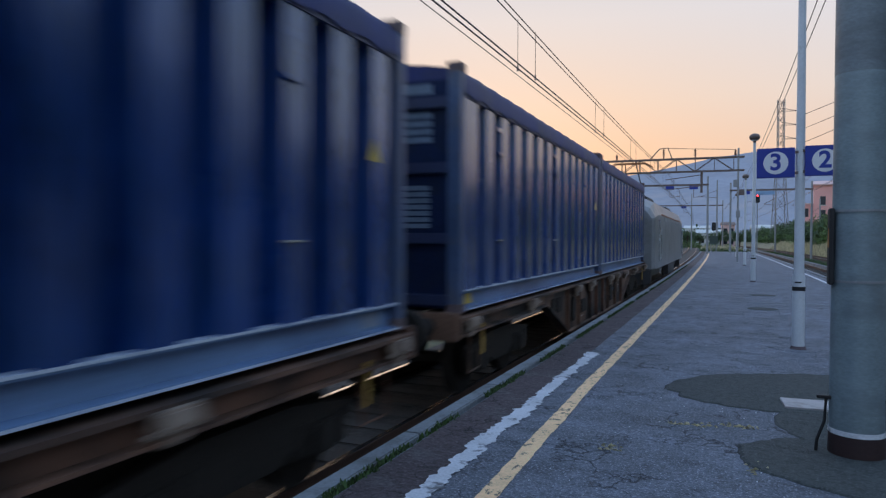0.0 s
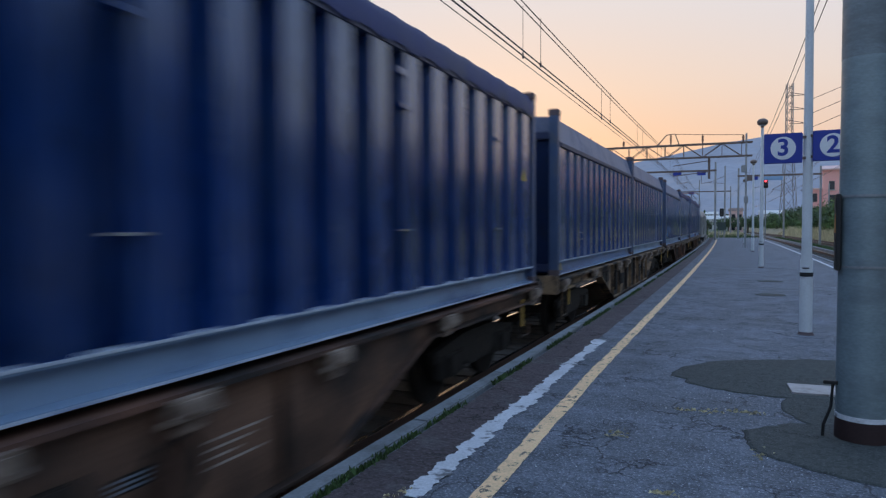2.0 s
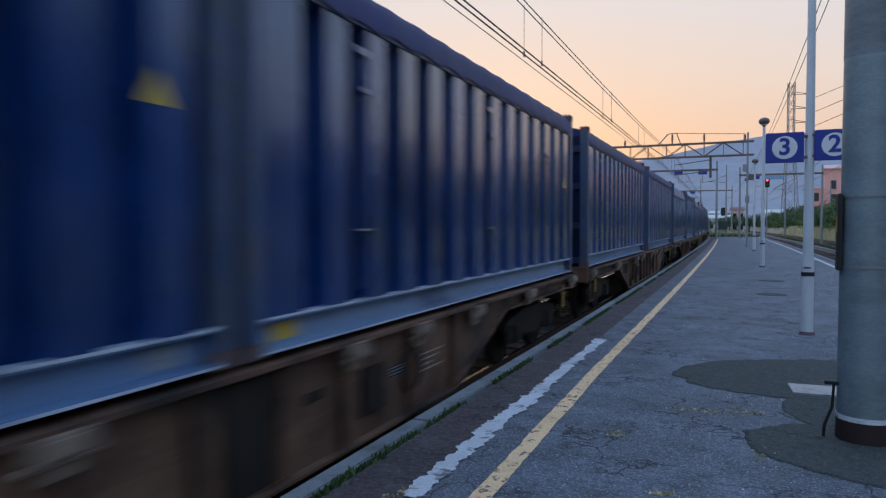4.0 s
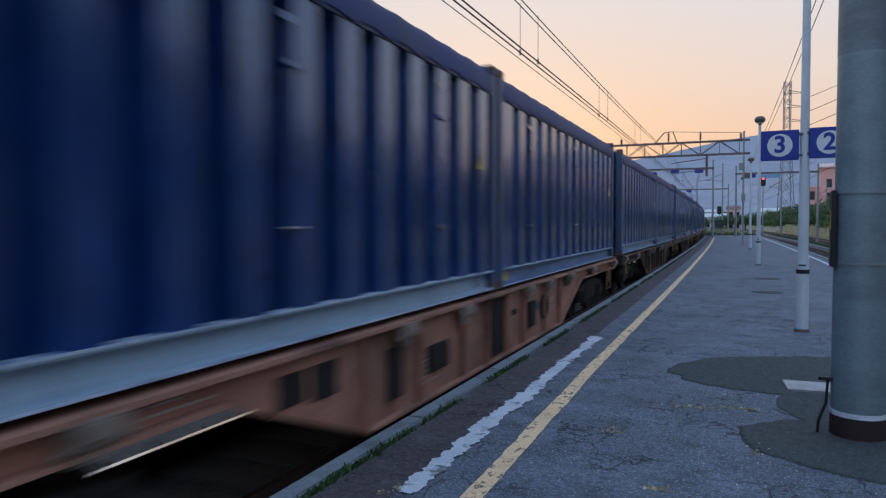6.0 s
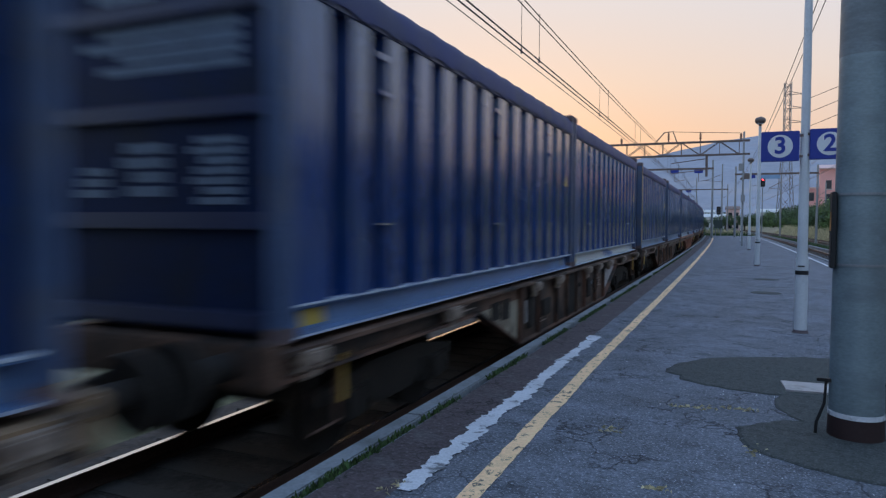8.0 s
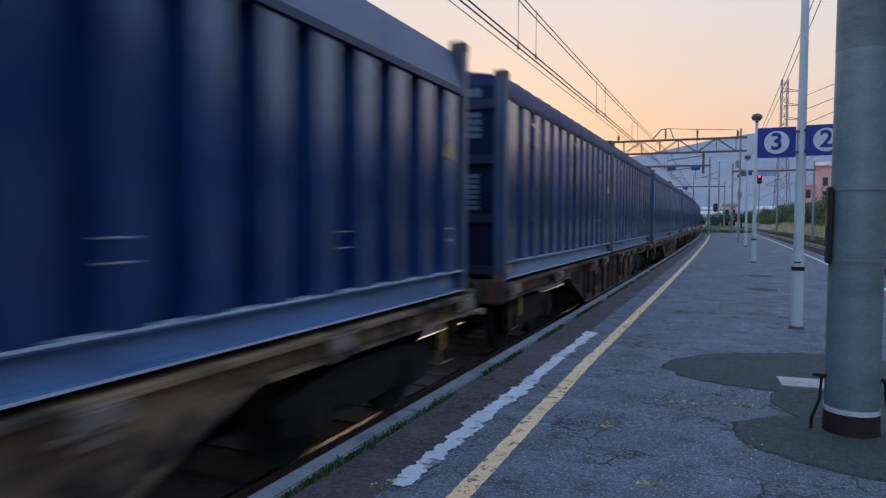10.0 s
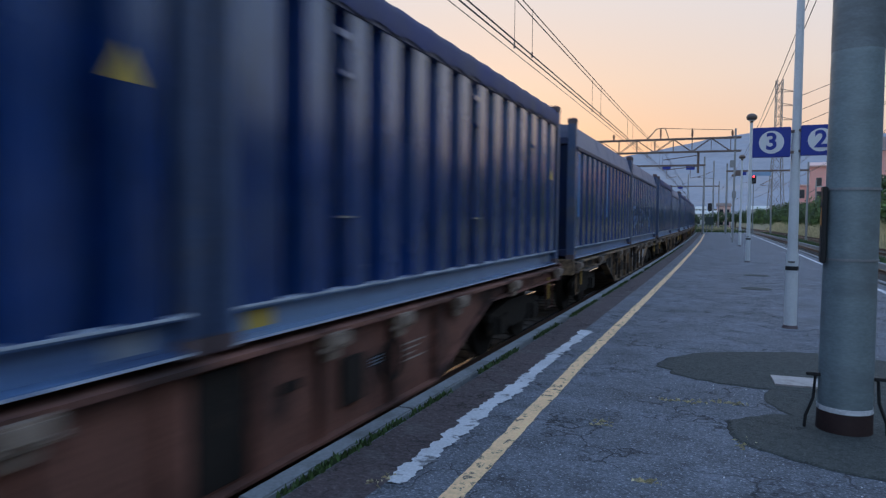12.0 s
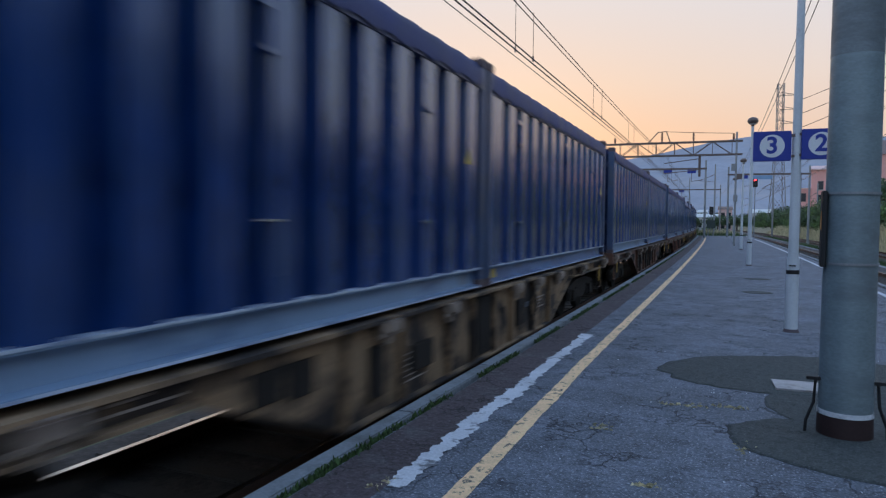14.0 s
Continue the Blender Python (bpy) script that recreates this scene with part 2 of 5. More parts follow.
mat("wagon_brown", (0.42, 0.19, 0.125), 0.8, vary=0.4, scale=1.2, bump=0.25, stain=(0.16, 0.075, 0.055), stain_scale=0.8, stain_at=(0.5, 0.66))
mat("wagon_maroon", (0.215, 0.092, 0.066), 0.75, vary=0.5, scale=1.2, bump=0.25, stain=(0.045, 0.022, 0.018), stain_scale=1.0, stain_at=(0.46, 0.6))
mat("wagon_tan", (0.29, 0.185, 0.105), 0.8, vary=0.45, scale=1.2, bump=0.25, stain=(0.030, 0.022, 0.019), stain_scale=1.3, stain_at=(0.44, 0.55))
mat("wagon_letter", (0.42, 0.34, 0.29), 0.7, vary=0.5, scale=9, bump=0)
mat("spigot_steel", (0.30, 0.23, 0.18), 0.6, vary=0.4, scale=4, bump=0.2, stain=(0.10, 0.06, 0.045), stain_scale=6)
mat("wagon_grime", (0.024, 0.020, 0.017), 0.85, vary=0.5, scale=3, bump=0.4, stain=(0.075, 0.046, 0.03), stain_scale=2.5, stain_at=(0.58, 0.74), spec=0.3)
mat("loco_grey", (0.23, 0.232, 0.235), 0.35, vary=0.12, bump=0.02, stain=(0.13, 0.125, 0.12), stain_scale=0.8)
mat("loco_dark", (0.05, 0.05, 0.055), 0.5, vary=0.2, bump=0.05)
mat("copper", (0.35, 0.14, 0.06), 0.4, metal=0.8, vary=0.2, bump=0)
# distance haze is put in as a bluish base colour and blue emission
mat("hill_haze", (0.09, 0.115, 0.15), 1.0, vary=0.35, scale=0.006, fine=0.04, bump=0, stain=(0.15, 0.15, 0.16), stain_scale=0.004, spec=0.0)
M["hill_haze"].node_tree.nodes["Principled BSDF"].inputs["Emission Color"].default_value = (0.145, 0.185, 0.28, 1)
M["hill_haze"].node_tree.nodes["Principled BSDF"].inputs["Emission Strength"].default_value = 0.85
mat("green_box", (0.05, 0.07, 0.06), 0.6, vary=0.2)
m_red = bpy.data.materials.new("signal_red")
m_red.use_nodes = True
m_red.node_tree.nodes["Principled BSDF"].inputs["Base Color"].default_value = (0.6, 0.02, 0.02, 1)
m_red.node_tree.nodes["Principled BSDF"].inputs["Emission Color"].default_value = (1, 0.04, 0.05, 1)
m_red.node_tree.nodes["Principled BSDF"].inputs["Emission Strength"].default_value = 6
M["signal_red"] = m_red
m_house = m_red.copy()
m_house.name = "far_light"
m_house.node_tree.nodes["Principled BSDF"].inputs["Emission Color"].default_value = (1, 0.8, 0.55, 1)
m_house.node_tree.nodes["Principled BSDF"].inputs["Emission Strength"].default_value = 2.5
M["far_light"] = m_house


def weathered(m, crack_scale, dark, width, worn, worn_scale):
    """Adds a web of cracks and paler worn aggregate to a paving material."""
    n, l = m.node_tree.nodes, m.node_tree.links
    p = n["Principled BSDF"]
    under = p.inputs["Base Color"].links[0].from_socket
    co = n.new("ShaderNodeTexCoord")
    wob = n.new("ShaderNodeTexNoise")
    wob.inputs["Scale"].default_value, wob.inputs["Detail"].default_value = 3.4, 9
    l.new(co.outputs["Object"], wob.inputs["Vector"])
    mixv = n.new("ShaderNodeMix")
    mixv.data_type, mixv.blend_type = "RGBA", "LINEAR_LIGHT"
    mixv.inputs["Factor"].default_value = 0.42
    l.new(co.outputs["Object"], mixv.inputs["A"])
    l.new(wob.outputs["Color"], mixv.inputs["B"])
    vor = n.new("ShaderNodeTexVoronoi")
    vor.feature = "DISTANCE_TO_EDGE"
    vor.inputs["Scale"].default_value = crack_scale
    l.new(mixv.outputs["Result"], vor.inputs["Vector"])
    edge = n.new("ShaderNodeMapRange")
    edge.inputs["From Min"].default_value, edge.inputs["From Max"].default_value = width, 0.0
    l.new(vor.outputs["Distance"], edge.inputs["Value"])
    where = n.new("ShaderNodeTexNoise")
    where.inputs["Scale"].default_value, where.inputs["Detail"].default_value = 1.1, 5
    l.new(co.outputs["Object"], where.inputs["Vector"])
    gate = n.new("ShaderNodeMapRange")
    gate.inputs["From Min"].default_value, gate.inputs["From Max"].default_value = 0.41, 0.55
    l.new(where.outputs["Fac"], gate.inputs["Value"])
    mul = n.new("ShaderNodeMath")
    mul.operation = "MULTIPLY"
    l.new(edge.outputs["Result"], mul.inputs[0])
    l.new(gate.outputs["Result"], mul.inputs[1])
    grit = n.new("ShaderNodeTexNoise")
    grit.inputs["Scale"].default_value, grit.inputs["Detail"].default_value = worn_scale, 5
    l.new(co.outputs["Object"], grit.inputs["Vector"])
    gr = n.new("ShaderNodeMapRange")
    gr.inputs["From Min"].default_value, gr.inputs["From Max"].default_value = 0.55, 0.72
    l.new(grit.outputs["Fac"], gr.inputs["Value"])
    mott = n.new("ShaderNodeTexNoise")
    mott.inputs["Scale"].default_value, mott.inputs["Detail"].default_value, mott.inputs["Roughness"].default_value = 17.0, 9, 0.8
    l.new(co.outputs["Object"], mott.inputs["Vector"])
    mr = n.new("ShaderNodeMapRange")
    mr.inputs["From Min"].default_value, mr.inputs["From Max"].default_value = 0.3, 0.7
    mr.inputs["To Min"].default_value, mr.inputs["To Max"].default_value = 0.32, 1.5
    l.new(mott.outputs["Fac"], mr.inputs["Value"])
    mm = n.new("ShaderNodeMix")
    mm.data_type, mm.blend_type = "RGBA", "MULTIPLY"
    mm.inputs["Factor"].default_value = 1.0
    l.new(under, mm.inputs["A"])
    l.new(mr.outputs["Result"], mm.inputs["B"])
    under = mm.outputs["Result"]
    a = n.new("ShaderNodeMix")
    a.data_type = "RGBA"
    a.inputs["B"].default_value = (*worn, 1)
    l.new(gr.outputs["Result"], a.inputs["Factor"])
    l.new(under, a.inputs["A"])
    b = n.new("ShaderNodeMix")
    b.data_type = "RGBA"
    b.inputs["B"].default_value = (*dark, 1)
    l.new(mul.outputs[0], b.inputs["Factor"])
    l.new(a.outputs["Result"], b.inputs["A"])
    l.new(b.outputs["Result"], p.inputs["Base Color"])
    sub = n.new("ShaderNodeMath")
    sub.operation = "SUBTRACT"
    l.new(grit.outputs["Fac"], sub.inputs[0])
    l.new(mul.outputs[0], sub.inputs[1])
    bp = n.new("ShaderNodeBump")
    bp.inputs["Strength"].default_value, bp.inputs["Distance"].default_value = 0.8, 0.012
    l.new(sub.outputs[0], bp.inputs["Height"])
    l.new(bp.outputs[0], p.inputs["Normal"])


weathered(M["asphalt"], 1.5, (0.018, 0.019, 0.022), 0.026, (0.40, 0.42, 0.46), 52.0)
weathered(M["asphalt_patch"], 0.5, (0.03, 0.03, 0.03), 0.004, (0.12, 0.125, 0.12), 60.0)
weathered(M["asphalt_red"], 1.6, (0.03, 0.025, 0.025), 0.03, (0.15, 0.12, 0.125), 30.0)


# ---- mesh helpers ----
def box(bm, x0, x1, y0, y1, z0, z1, bevel=0.0):
    vs = bmesh.ops.create_cube(bm, size=1.0)["verts"]
    for v in vs:
        v.co = Vector(((x0 + x1) / 2 + v.co.x * (x1 - x0), (y0 + y1) / 2 + v.co.y * (y1 - y0), (z0 + z1) / 2 + v.co.z * (z1 - z0)))
    if bevel:
        bmesh.ops.bevel(bm, geom=list({e for v in vs for e in v.link_edges}), offset=bevel, segments=2, affect="EDGES")
    return vs


def rod(bm, a, b, r0, r1=None, n=10):
    a, b = Vector(a), Vector(b)
    d = b - a
    vs = bmesh.ops.create_cone(bm, cap_ends=True, segments=n, radius1=r0, radius2=r0 if r1 is None else r1, depth=d.length)["verts"]
    m = Matrix.Translation((a + b) / 2) @ d.to_track_quat("Z", "Y").to_matrix().to_4x4()
    bmesh.ops.transform(bm, matrix=m, verts=vs)
    return vs


def ball(bm, c, r, sx=1, sy=1, sz=1, n=12):
    vs = bmesh.ops.create_uvsphere(bm, u_segments=n, v_segments=max(6, n // 2), radius=r)["verts"]
    for v in vs:
        v.co = Vector((c[0] + v.co.x * sx, c[1] + v.co.y * sy, c[2] + v.co.z * sz))
    return vs


def tube(bm, pts, r, n=6):
    """A continuous tube through points."""
    rings = []
    for i, p in enumerate(pts):
        d = (pts[min(i + 1, len(pts) - 1)] - pts[max(i - 1, 0)]).normalized()
        side = d.cross(Vector((0.3, 0.2, 1))).normalized()
        up = side.cross(d)
        rings.append([bm.verts.new(p + r * (math.cos(2 * math.pi * k / n) * side + math.sin(2 * math.pi * k / n) * up)) for k in range(n)])
    for a, b in zip(rings, rings[1:]):
        for k in range(n):
            bm.faces.new((a[k], a[(k + 1) % n], b[(k + 1) % n], b[k]))
    bm.faces.new(rings[0])
    bm.faces.new(list(reversed(rings[-1])))


def plate(bm, outline, thick, axis="x"):
    """An outline in (y, z) extruded along x from 0 to thick (or in (x, y), along z)."""
    def at(u, v, w):
        return (w, u, v) if axis == "x" else ((u, v, w) if axis == "z" else (u, w, v))
    a = [bm.verts.new(at(u, v, 0)) for u, v in outline]
    b = [bm.verts.new(at(u, v, thick)) for u, v in outline]
    k = len(outline)
    bm.faces.new(a)
    bm.faces.new(list(reversed(b)))
    for i in range(k):
        bm.faces.new((a[i], b[i], b[(i + 1) % k], a[(i + 1) % k]))
    return a + b


def shift(bm, vs, x=0, y=0, z=0):
    bmesh.ops.translate(bm, verts=vs, vec=(x, y, z))


def finish(bm, name, material_name, smooth=False):
    bmesh.ops.recalc_face_normals(bm, faces=bm.faces)
    me = bpy.data.meshes.new(name)
    if smooth:
        for f in bm.faces:
            f.smooth = True
        for e in bm.edges:
            if len(e.link_faces) == 2 and e.calc_face_angle(0) > radians(35):
                e.smooth = False
    bm.to_mesh(me)
    bm.free()
    me.materials.append(M[material_name])
    return me


def part(name, bm, material_name, parent=None, label="", smooth=False, at=None):
    me = bm if isinstance(bm, bpy.types.Mesh) else finish(bm, name, material_name, smooth)
    ob = new(name, me)
    ob.parent = parent
    if at is not None:
        ob.matrix_basis = at
    if label:
        tagged(ob, label)
    return ob


def empty(name, label, category, group="", kind="", at=None):
    ob = new(name)
    ob.empty_display_size = 0.2
    if at is not None:
        ob.matrix_basis = at
    return tagged(ob, label, category, group, kind)


# ---- the line: all tracks and the platform lie on one wide left-hand curve ----
RADIUS, LINE_TURN = 3000.0, 0.0095
RAIL_Z = -0.45
TRAIN_X = -4.12


def on_line(off, s):
    """The place at an offset to the right of the camera's line, s metres along it, and the heading there in degrees."""
    th = s / RADIUS
    x, y = -RADIUS + (RADIUS + off) * math.cos(th), (RADIUS + off) * math.sin(th)
    c, d = math.cos(LINE_TURN), math.sin(LINE_TURN)
    return x * c - y * d, x * d + y * c, math.degrees(th + LINE_TURN)


def line_pose(off, s, z=0.0, turn=0.0):
    x, y, h = on_line(off, s)
    return pose(x, y, z, 0, 0, h + turn)


def beside_pose(off, s, z=0.0, turn=0.0):
    """For posts and portals, which stand along a slightly tighter curve than the rails."""
    th = s / 1850.0
    return pose(-1850.0 + (1850.0 + off) * math.cos(th), (1850.0 + off) * math.sin(th), z, 0, 0, math.degrees(th) + turn)


def strip(bm, section, s0, s1, step=4.0):
    """A closed cross-section of (offset, z) swept along the curve."""
    n = max(1, int((s1 - s0) / step))
    rings = []
    for i in range(n + 1):
        s = s0 + (s1 - s0) * i / n
        rings.append([bm.verts.new((*on_line(o, s)[:2], z)) for o, z in section])
    k = len(section)
    for a, b in zip(rings, rings[1:]):
        for i in range(k):
            bm.faces.new((a[i], a[(i + 1) % k], b[(i + 1) % k], b[i]))
    bm.faces.new(rings[0])
    bm.faces.new(list(reversed(rings[-1])))


def structure(name, bm, material_name, label, category, smooth=False):
    return tagged(part(name, bm, material_name, smooth=smooth), label, category, kind="structure")


# ---- ground, tracks, platform ----
bm = bmesh.new()
bmesh.ops.create_grid(bm, x_segments=60, y_segments=60, size=4500)
for v in bm.verts:
    v.co.z = -0.95
structure("ground", bm, "ground_grass", "dry grassy railway land reaching the hills", "ground")


def track(number, off, s0, s1, sleepers):
    bm = bmesh.new()
    strip(bm, [(off - 2.1, -0.94), (off - 1.5, -0.62), (off + 1.5, -0.62), (off + 2.1, -0.94)], s0, s1)
    bed = structure("track_bed_%d" % number, bm, "ballast", "dark oily stone ballast under the rails", "track bed")
    for side in (-0.7525, 0.7525):
        bm = bmesh.new()
        c = off + side
        strip(bm, [(c - 0.07, -0.61), (c - 0.07, -0.59), (c - 0.012, -0.57), (c - 0.012, -0.49), (c - 0.034, -0.48), (c - 0.034, -0.454),
                   (c + 0.034, -0.454), (c + 0.034, -0.48), (c + 0.012, -0.49), (c + 0.012, -0.57), (c + 0.07, -0.59), (c + 0.07, -0.61)], s0, s1)
        rail = part("rail", bm, "rail_side", bed, "rust-brown steel rail")
        bm = bmesh.new()
        strip(bm, [(c - 0.03, -0.4535), (c - 0.03, -0.45), (c + 0.03, -0.45), (c + 0.03, -0.4535)], s0, s1)
        part("running_surface", bm, "rail_top", rail, "polished top of the rail")
    bm = bmesh.new()
    box(bm, -1.25, 1.25, -0.13, 0.13, -0.7, -0.6, 0.015)
    me = finish(bm, "sleeper", "sleeper")
    for i in range(sleepers):
        part("sleeper", me, "", bed, at=line_pose(off, -2 + i * 0.6))
    return bed


track(1, TRAIN_X, -40, 420, 110)
track(2, 5.48, -40, 420, 160)
track(3, 10.6, -40, 420, 60)

EDGE_L, EDGE_R, END = -2.50, 3.9, 96.0
bm = bmesh.new()
strip(bm, [(EDGE_L + 0.22, -0.93), (EDGE_L + 0.22, 0.0), (EDGE_R - 0.25, 0.0), (EDGE_R - 0.25, -0.93)], -25, END, 1.5)
platform = structure("platform", bm, "asphalt", "worn cracked grey asphalt station platform", "platform")
bm = bmesh.new()
strip(bm, [(EDGE_L + 0.03, -0.93), (EDGE_L + 0.03, -0.17), (EDGE_L + 0.225, -0.17), (EDGE_L + 0.225, -0.93)], -25, END)
part("platform_wall", bm, "concrete", platform, "stained concrete platform wall")
bm = bmesh.new()
strip(bm, [(EDGE_R - 0.245, -0.93), (EDGE_R - 0.245, -0.17), (EDGE_R - 0.03, -0.17), (EDGE_R - 0.03, -0.93)], -25, END)
part("platform_wall", bm, "concrete", platform, "stained concrete platform wall")
bm = bmesh.new()
box(bm, -0.075, 0.075, -0.994, 0.994, -0.17, 0.012, 0.012)
slab = finish(bm, "coping_slab", "coping")
for i in range(60):
    part("coping_slab", slab, "", platform, at=line_pose(EDGE_L + 0.075, -22 + 2 * i))
    part("coping_slab", slab, "", platform, at=line_pose(EDGE_R - 0.075, -22 + 2 * i))


def painted(name, off, width, s0, s1, material_name, label, rag=0.0, step=0.12, z=0.006, bend=0.0):
    """A worn painted band with ragged sides along the curve."""
    bm = bmesh.new()
    n = int((s1 - s0) / step)
    prev = None
    for i in range(n + 1):
        s = s0 + (s1 - s0) * i / n
        here = bend * max(0.0, 1 - max(0.0, s - 2.5) / 5.0)
        a = off + here - width / 2 + rag * (0.5 * noise.noise((s * 1.3, off, 0)) + 0.5 * noise.noise((s * 6, off, 3)) + 0.5 * noise.noise((s * 17, off, 3)))
        b = off + here + width / 2 + rag * (0.5 * noise.noise((s * 1.4, off, 9)) + 0.5 * noise.noise((s * 7, off, 5)) + 0.5 * noise.noise((s * 19, off, 5)))
        cur = [bm.verts.new((*on_line(o, s)[:2], z)) for o in (a, b)]
        if prev:
            bm.faces.new((prev[0], prev[1], cur[1], cur[0]))
        prev = cur
    return part(name, bm, material_name, platform, label)


painted("red_strip", -2.06, 0.42, -20, END, "asphalt_red", "reddish old asphalt along the edge", 0.03, 0.4, 0.004)
painted("yellow_line", -1.46, 0.13, -20, 82, "yellow_paint", "worn yellow safety line", 0.016, 0.06, 0.008, bend=0.07)
painted("white_stripe", -1.80, 0.145, 3.55, 9.6, "white_paint", "ragged worn white paint stripe", 0.085, 0.022, 0.009)
painted("white_line", 3.3, 0.12, -20, END, "white_paint", "white safety line", 0.01, 0.4, 0.008)


# ---- posts, lamps, signs on the platform ----
def lamp_post(s, off, height, label, bands=True):
    post = empty("lamp_post", label, "lamp post", "platform lamp posts", at=beside_pose(off, s))
    bm = bmesh.new()
    rod(bm, (0, 0, 0), (0, 0, 1.1), 0.086, 0.084, 20)
    rod(bm, (0, 0, 1.1), (0, 0, height), 0.07, 0.05, 20)
    part("pole", bm, "white_post", post, smooth=True)
    bm = bmesh.new()
    rod(bm, (0, 0, 0), (0, 0, 0.05), 0.115, 0.095, 20)
    part("base_collar", bm, "corner_rust", post, "rusty base collar", smooth=True)
    if bands:
        bm = bmesh.new()
        rod(bm, (0, 0, 0.86), (0, 0, 0.92), 0.0885, 0.0885, 20)
        part("black_band", bm, "black_rubber", post, "black tape band", smooth=True)
        bm = bmesh.new()
        rod(bm, (-0.06, 0, 0.985), (0.03, 0, 0.985), 0.01)
        shift(bm, bm.verts, 0, -0.085, 0)
        part("cable_tie", bm, "black_rubber", post)
    bm = bmesh.new()
    rod(bm, (0, 0, height - 0.05), (0, 0, height + 0.12), 0.05, 0.08, 14)
    part("lamp_neck", bm, "lamp_head", post, smooth=True)
    bm = bmesh.new()
    ball(bm, (0, 0, height + 0.16), 0.195, 1, 1, 0.74, 18)
    part("lamp_cap", bm, "lamp_head", post, "dark brown dome lamp head", smooth=True)
    bm = bmesh.new()
    rod(bm, (0, 0, height + 0.02), (0, 0, height + 0.1), 0.10, 0.17, 18)
    part("diffuser", bm, "lamp_white", post, "pale unlit diffuser", smooth=True)
    return post


lamp_post(11.17, 0.79, 5.4, "white painted lamp post with black tape band carrying platform signs")
lamp_post(28.2, 0.62, 5.3, "slim white lamp post with dark dome head")
lamp_post(45.5, 0.75, 5.3, "slim white lamp post with dark dome head")
lamp_post(64.0, 0.75, 5.3, "slim white lamp post with dark dome head")


def text_mesh(body, size, depth, material_name, parent, m, label=""):
    cu = bpy.data.curves.new("digit", "FONT")
    cu.body, cu.size, cu.extrude, cu.align_x, cu.align_y, cu.offset = body, size, depth, "CENTER", "CENTER", size * 0.025
    tmp = bpy.data.objects.new("digit", cu)
    me = bpy.data.meshes.new_from_object(tmp)
    bpy.data.objects.remove(tmp)
    me.materials.append(M[material_name])
    ob = part("digit", me, material_name, parent, label)
    ob.matrix_basis = m
    return ob


def platform_sign(off, s, z, digit, turn):
    sign = empty("platform_sign", "blue platform sign with number %s in a white disc" % digit, "sign", "platform number signs", at=beside_pose(off, s, z, turn))
    bm = bmesh.new()
    box(bm, -0.252, 0.252, -0.035, 0.035, -0.218, 0.218, 0.008)
    part("panel", bm, "sign_blue", sign)
    bm = bmesh.new()
    rod(bm, (0, -0.037, 0), (0, -0.040, 0), 0.166, 0.166, 48)
    part("disc", bm, "sign_white", sign, "white disc")
    text_mesh(digit, 0.335, 0.002, "sign_blue", sign, pose(0, -0.043, 0, 90, 0, 0), "dark blue number")
    sx = 0.265 if digit == "3" else -0.265
    for zz in (-0.15, 0.15):
        bm = bmesh.new()
        box(bm, min(sx * 0.9, sx * 1.25), max(sx * 0.9, sx * 1.25), -0.015, 0.015, zz - 0.02, zz + 0.02)
        part("bracket", bm, "steel_dark", sign)
    return sign


platform_sign(0.462, 11.13, 2.73, "3", 0)
platform_sign(1.098, 11.13, 2.745, "2", 0)

# large catenary mast beside the camera
mast = empty("catenary_mast", "thick galvanised round steel mast with maroon base", "mast", at=beside_pose(0.79, 5.87))
bm = bmesh.new()
rod(bm, (0, 0, 0.17), (0, 0, 9.0), 0.183, 0.15, 40)
part("shaft", bm, "galvanised", mast, smooth=True)
bm = bmesh.new()
rod(bm, (0, 0, 2.83), (0, 0, 9.02), 0.1745, 0.152, 40)
part("upper_sleeve", bm, "galvanised_dull", mast, "duller grey upper section", smooth=True)
bm = bmesh.new()
rod(bm, (0, 0, 0), (0, 0, 0.17), 0.19, 0.186, 40)
part("painted_foot", bm, "maroon_paint", mast, "maroon painted foot", smooth=True)
bm = bmesh.new()
rod(bm, (0, 0, 0.165), (0, 0, 0.2), 0.189, 0.187, 40)
part("white_ring", bm, "white_paint", mast, "white paint ring", smooth=True)
for z in (1.29, 1.81):
    bm = bmesh.new()
    rod(bm, (0, 0, z), (0, 0, z + 0.018), 0.186, 0.186, 40)
    part("steel_strap", bm, "steel_grey", mast, smooth=True)

# portal over the line
gantry = empty("catenary_portal", "rusty lattice portal carrying the overhead line", "portal", at=beside_pose(0, 53.0))
GX0, GX1, GZ0, GZ1 = -13.0, 0.9, 6.55, 7.5
for yy in (-0.3, 0.3):
    for zz in (GZ0, GZ1):
        bm = bmesh.new()
        box(bm, GX0, GX1, yy - 0.035, yy + 0.035, zz - 0.045, zz + 0.045)
        part("chord", bm, "steel_dark", gantry)
for i in range(11):
    x = GX0 + 0.2 + i * 1.3
    for yy in (-0.3, 0.3):
        bm = bmesh.new()
        rod(bm, (x, yy, GZ0), (x, yy, GZ1), 0.024, n=6)
        part("lattice_post", bm, "steel_dark", gantry)
        if i < 10:
            bm = bmesh.new()
            rod(bm, (x, yy, GZ1 if i % 2 else GZ0), (x + 1.3, yy, GZ0 if i % 2 else GZ1), 0.024, n=6)
            part("lattice_brace", bm, "steel_dark", gantry)
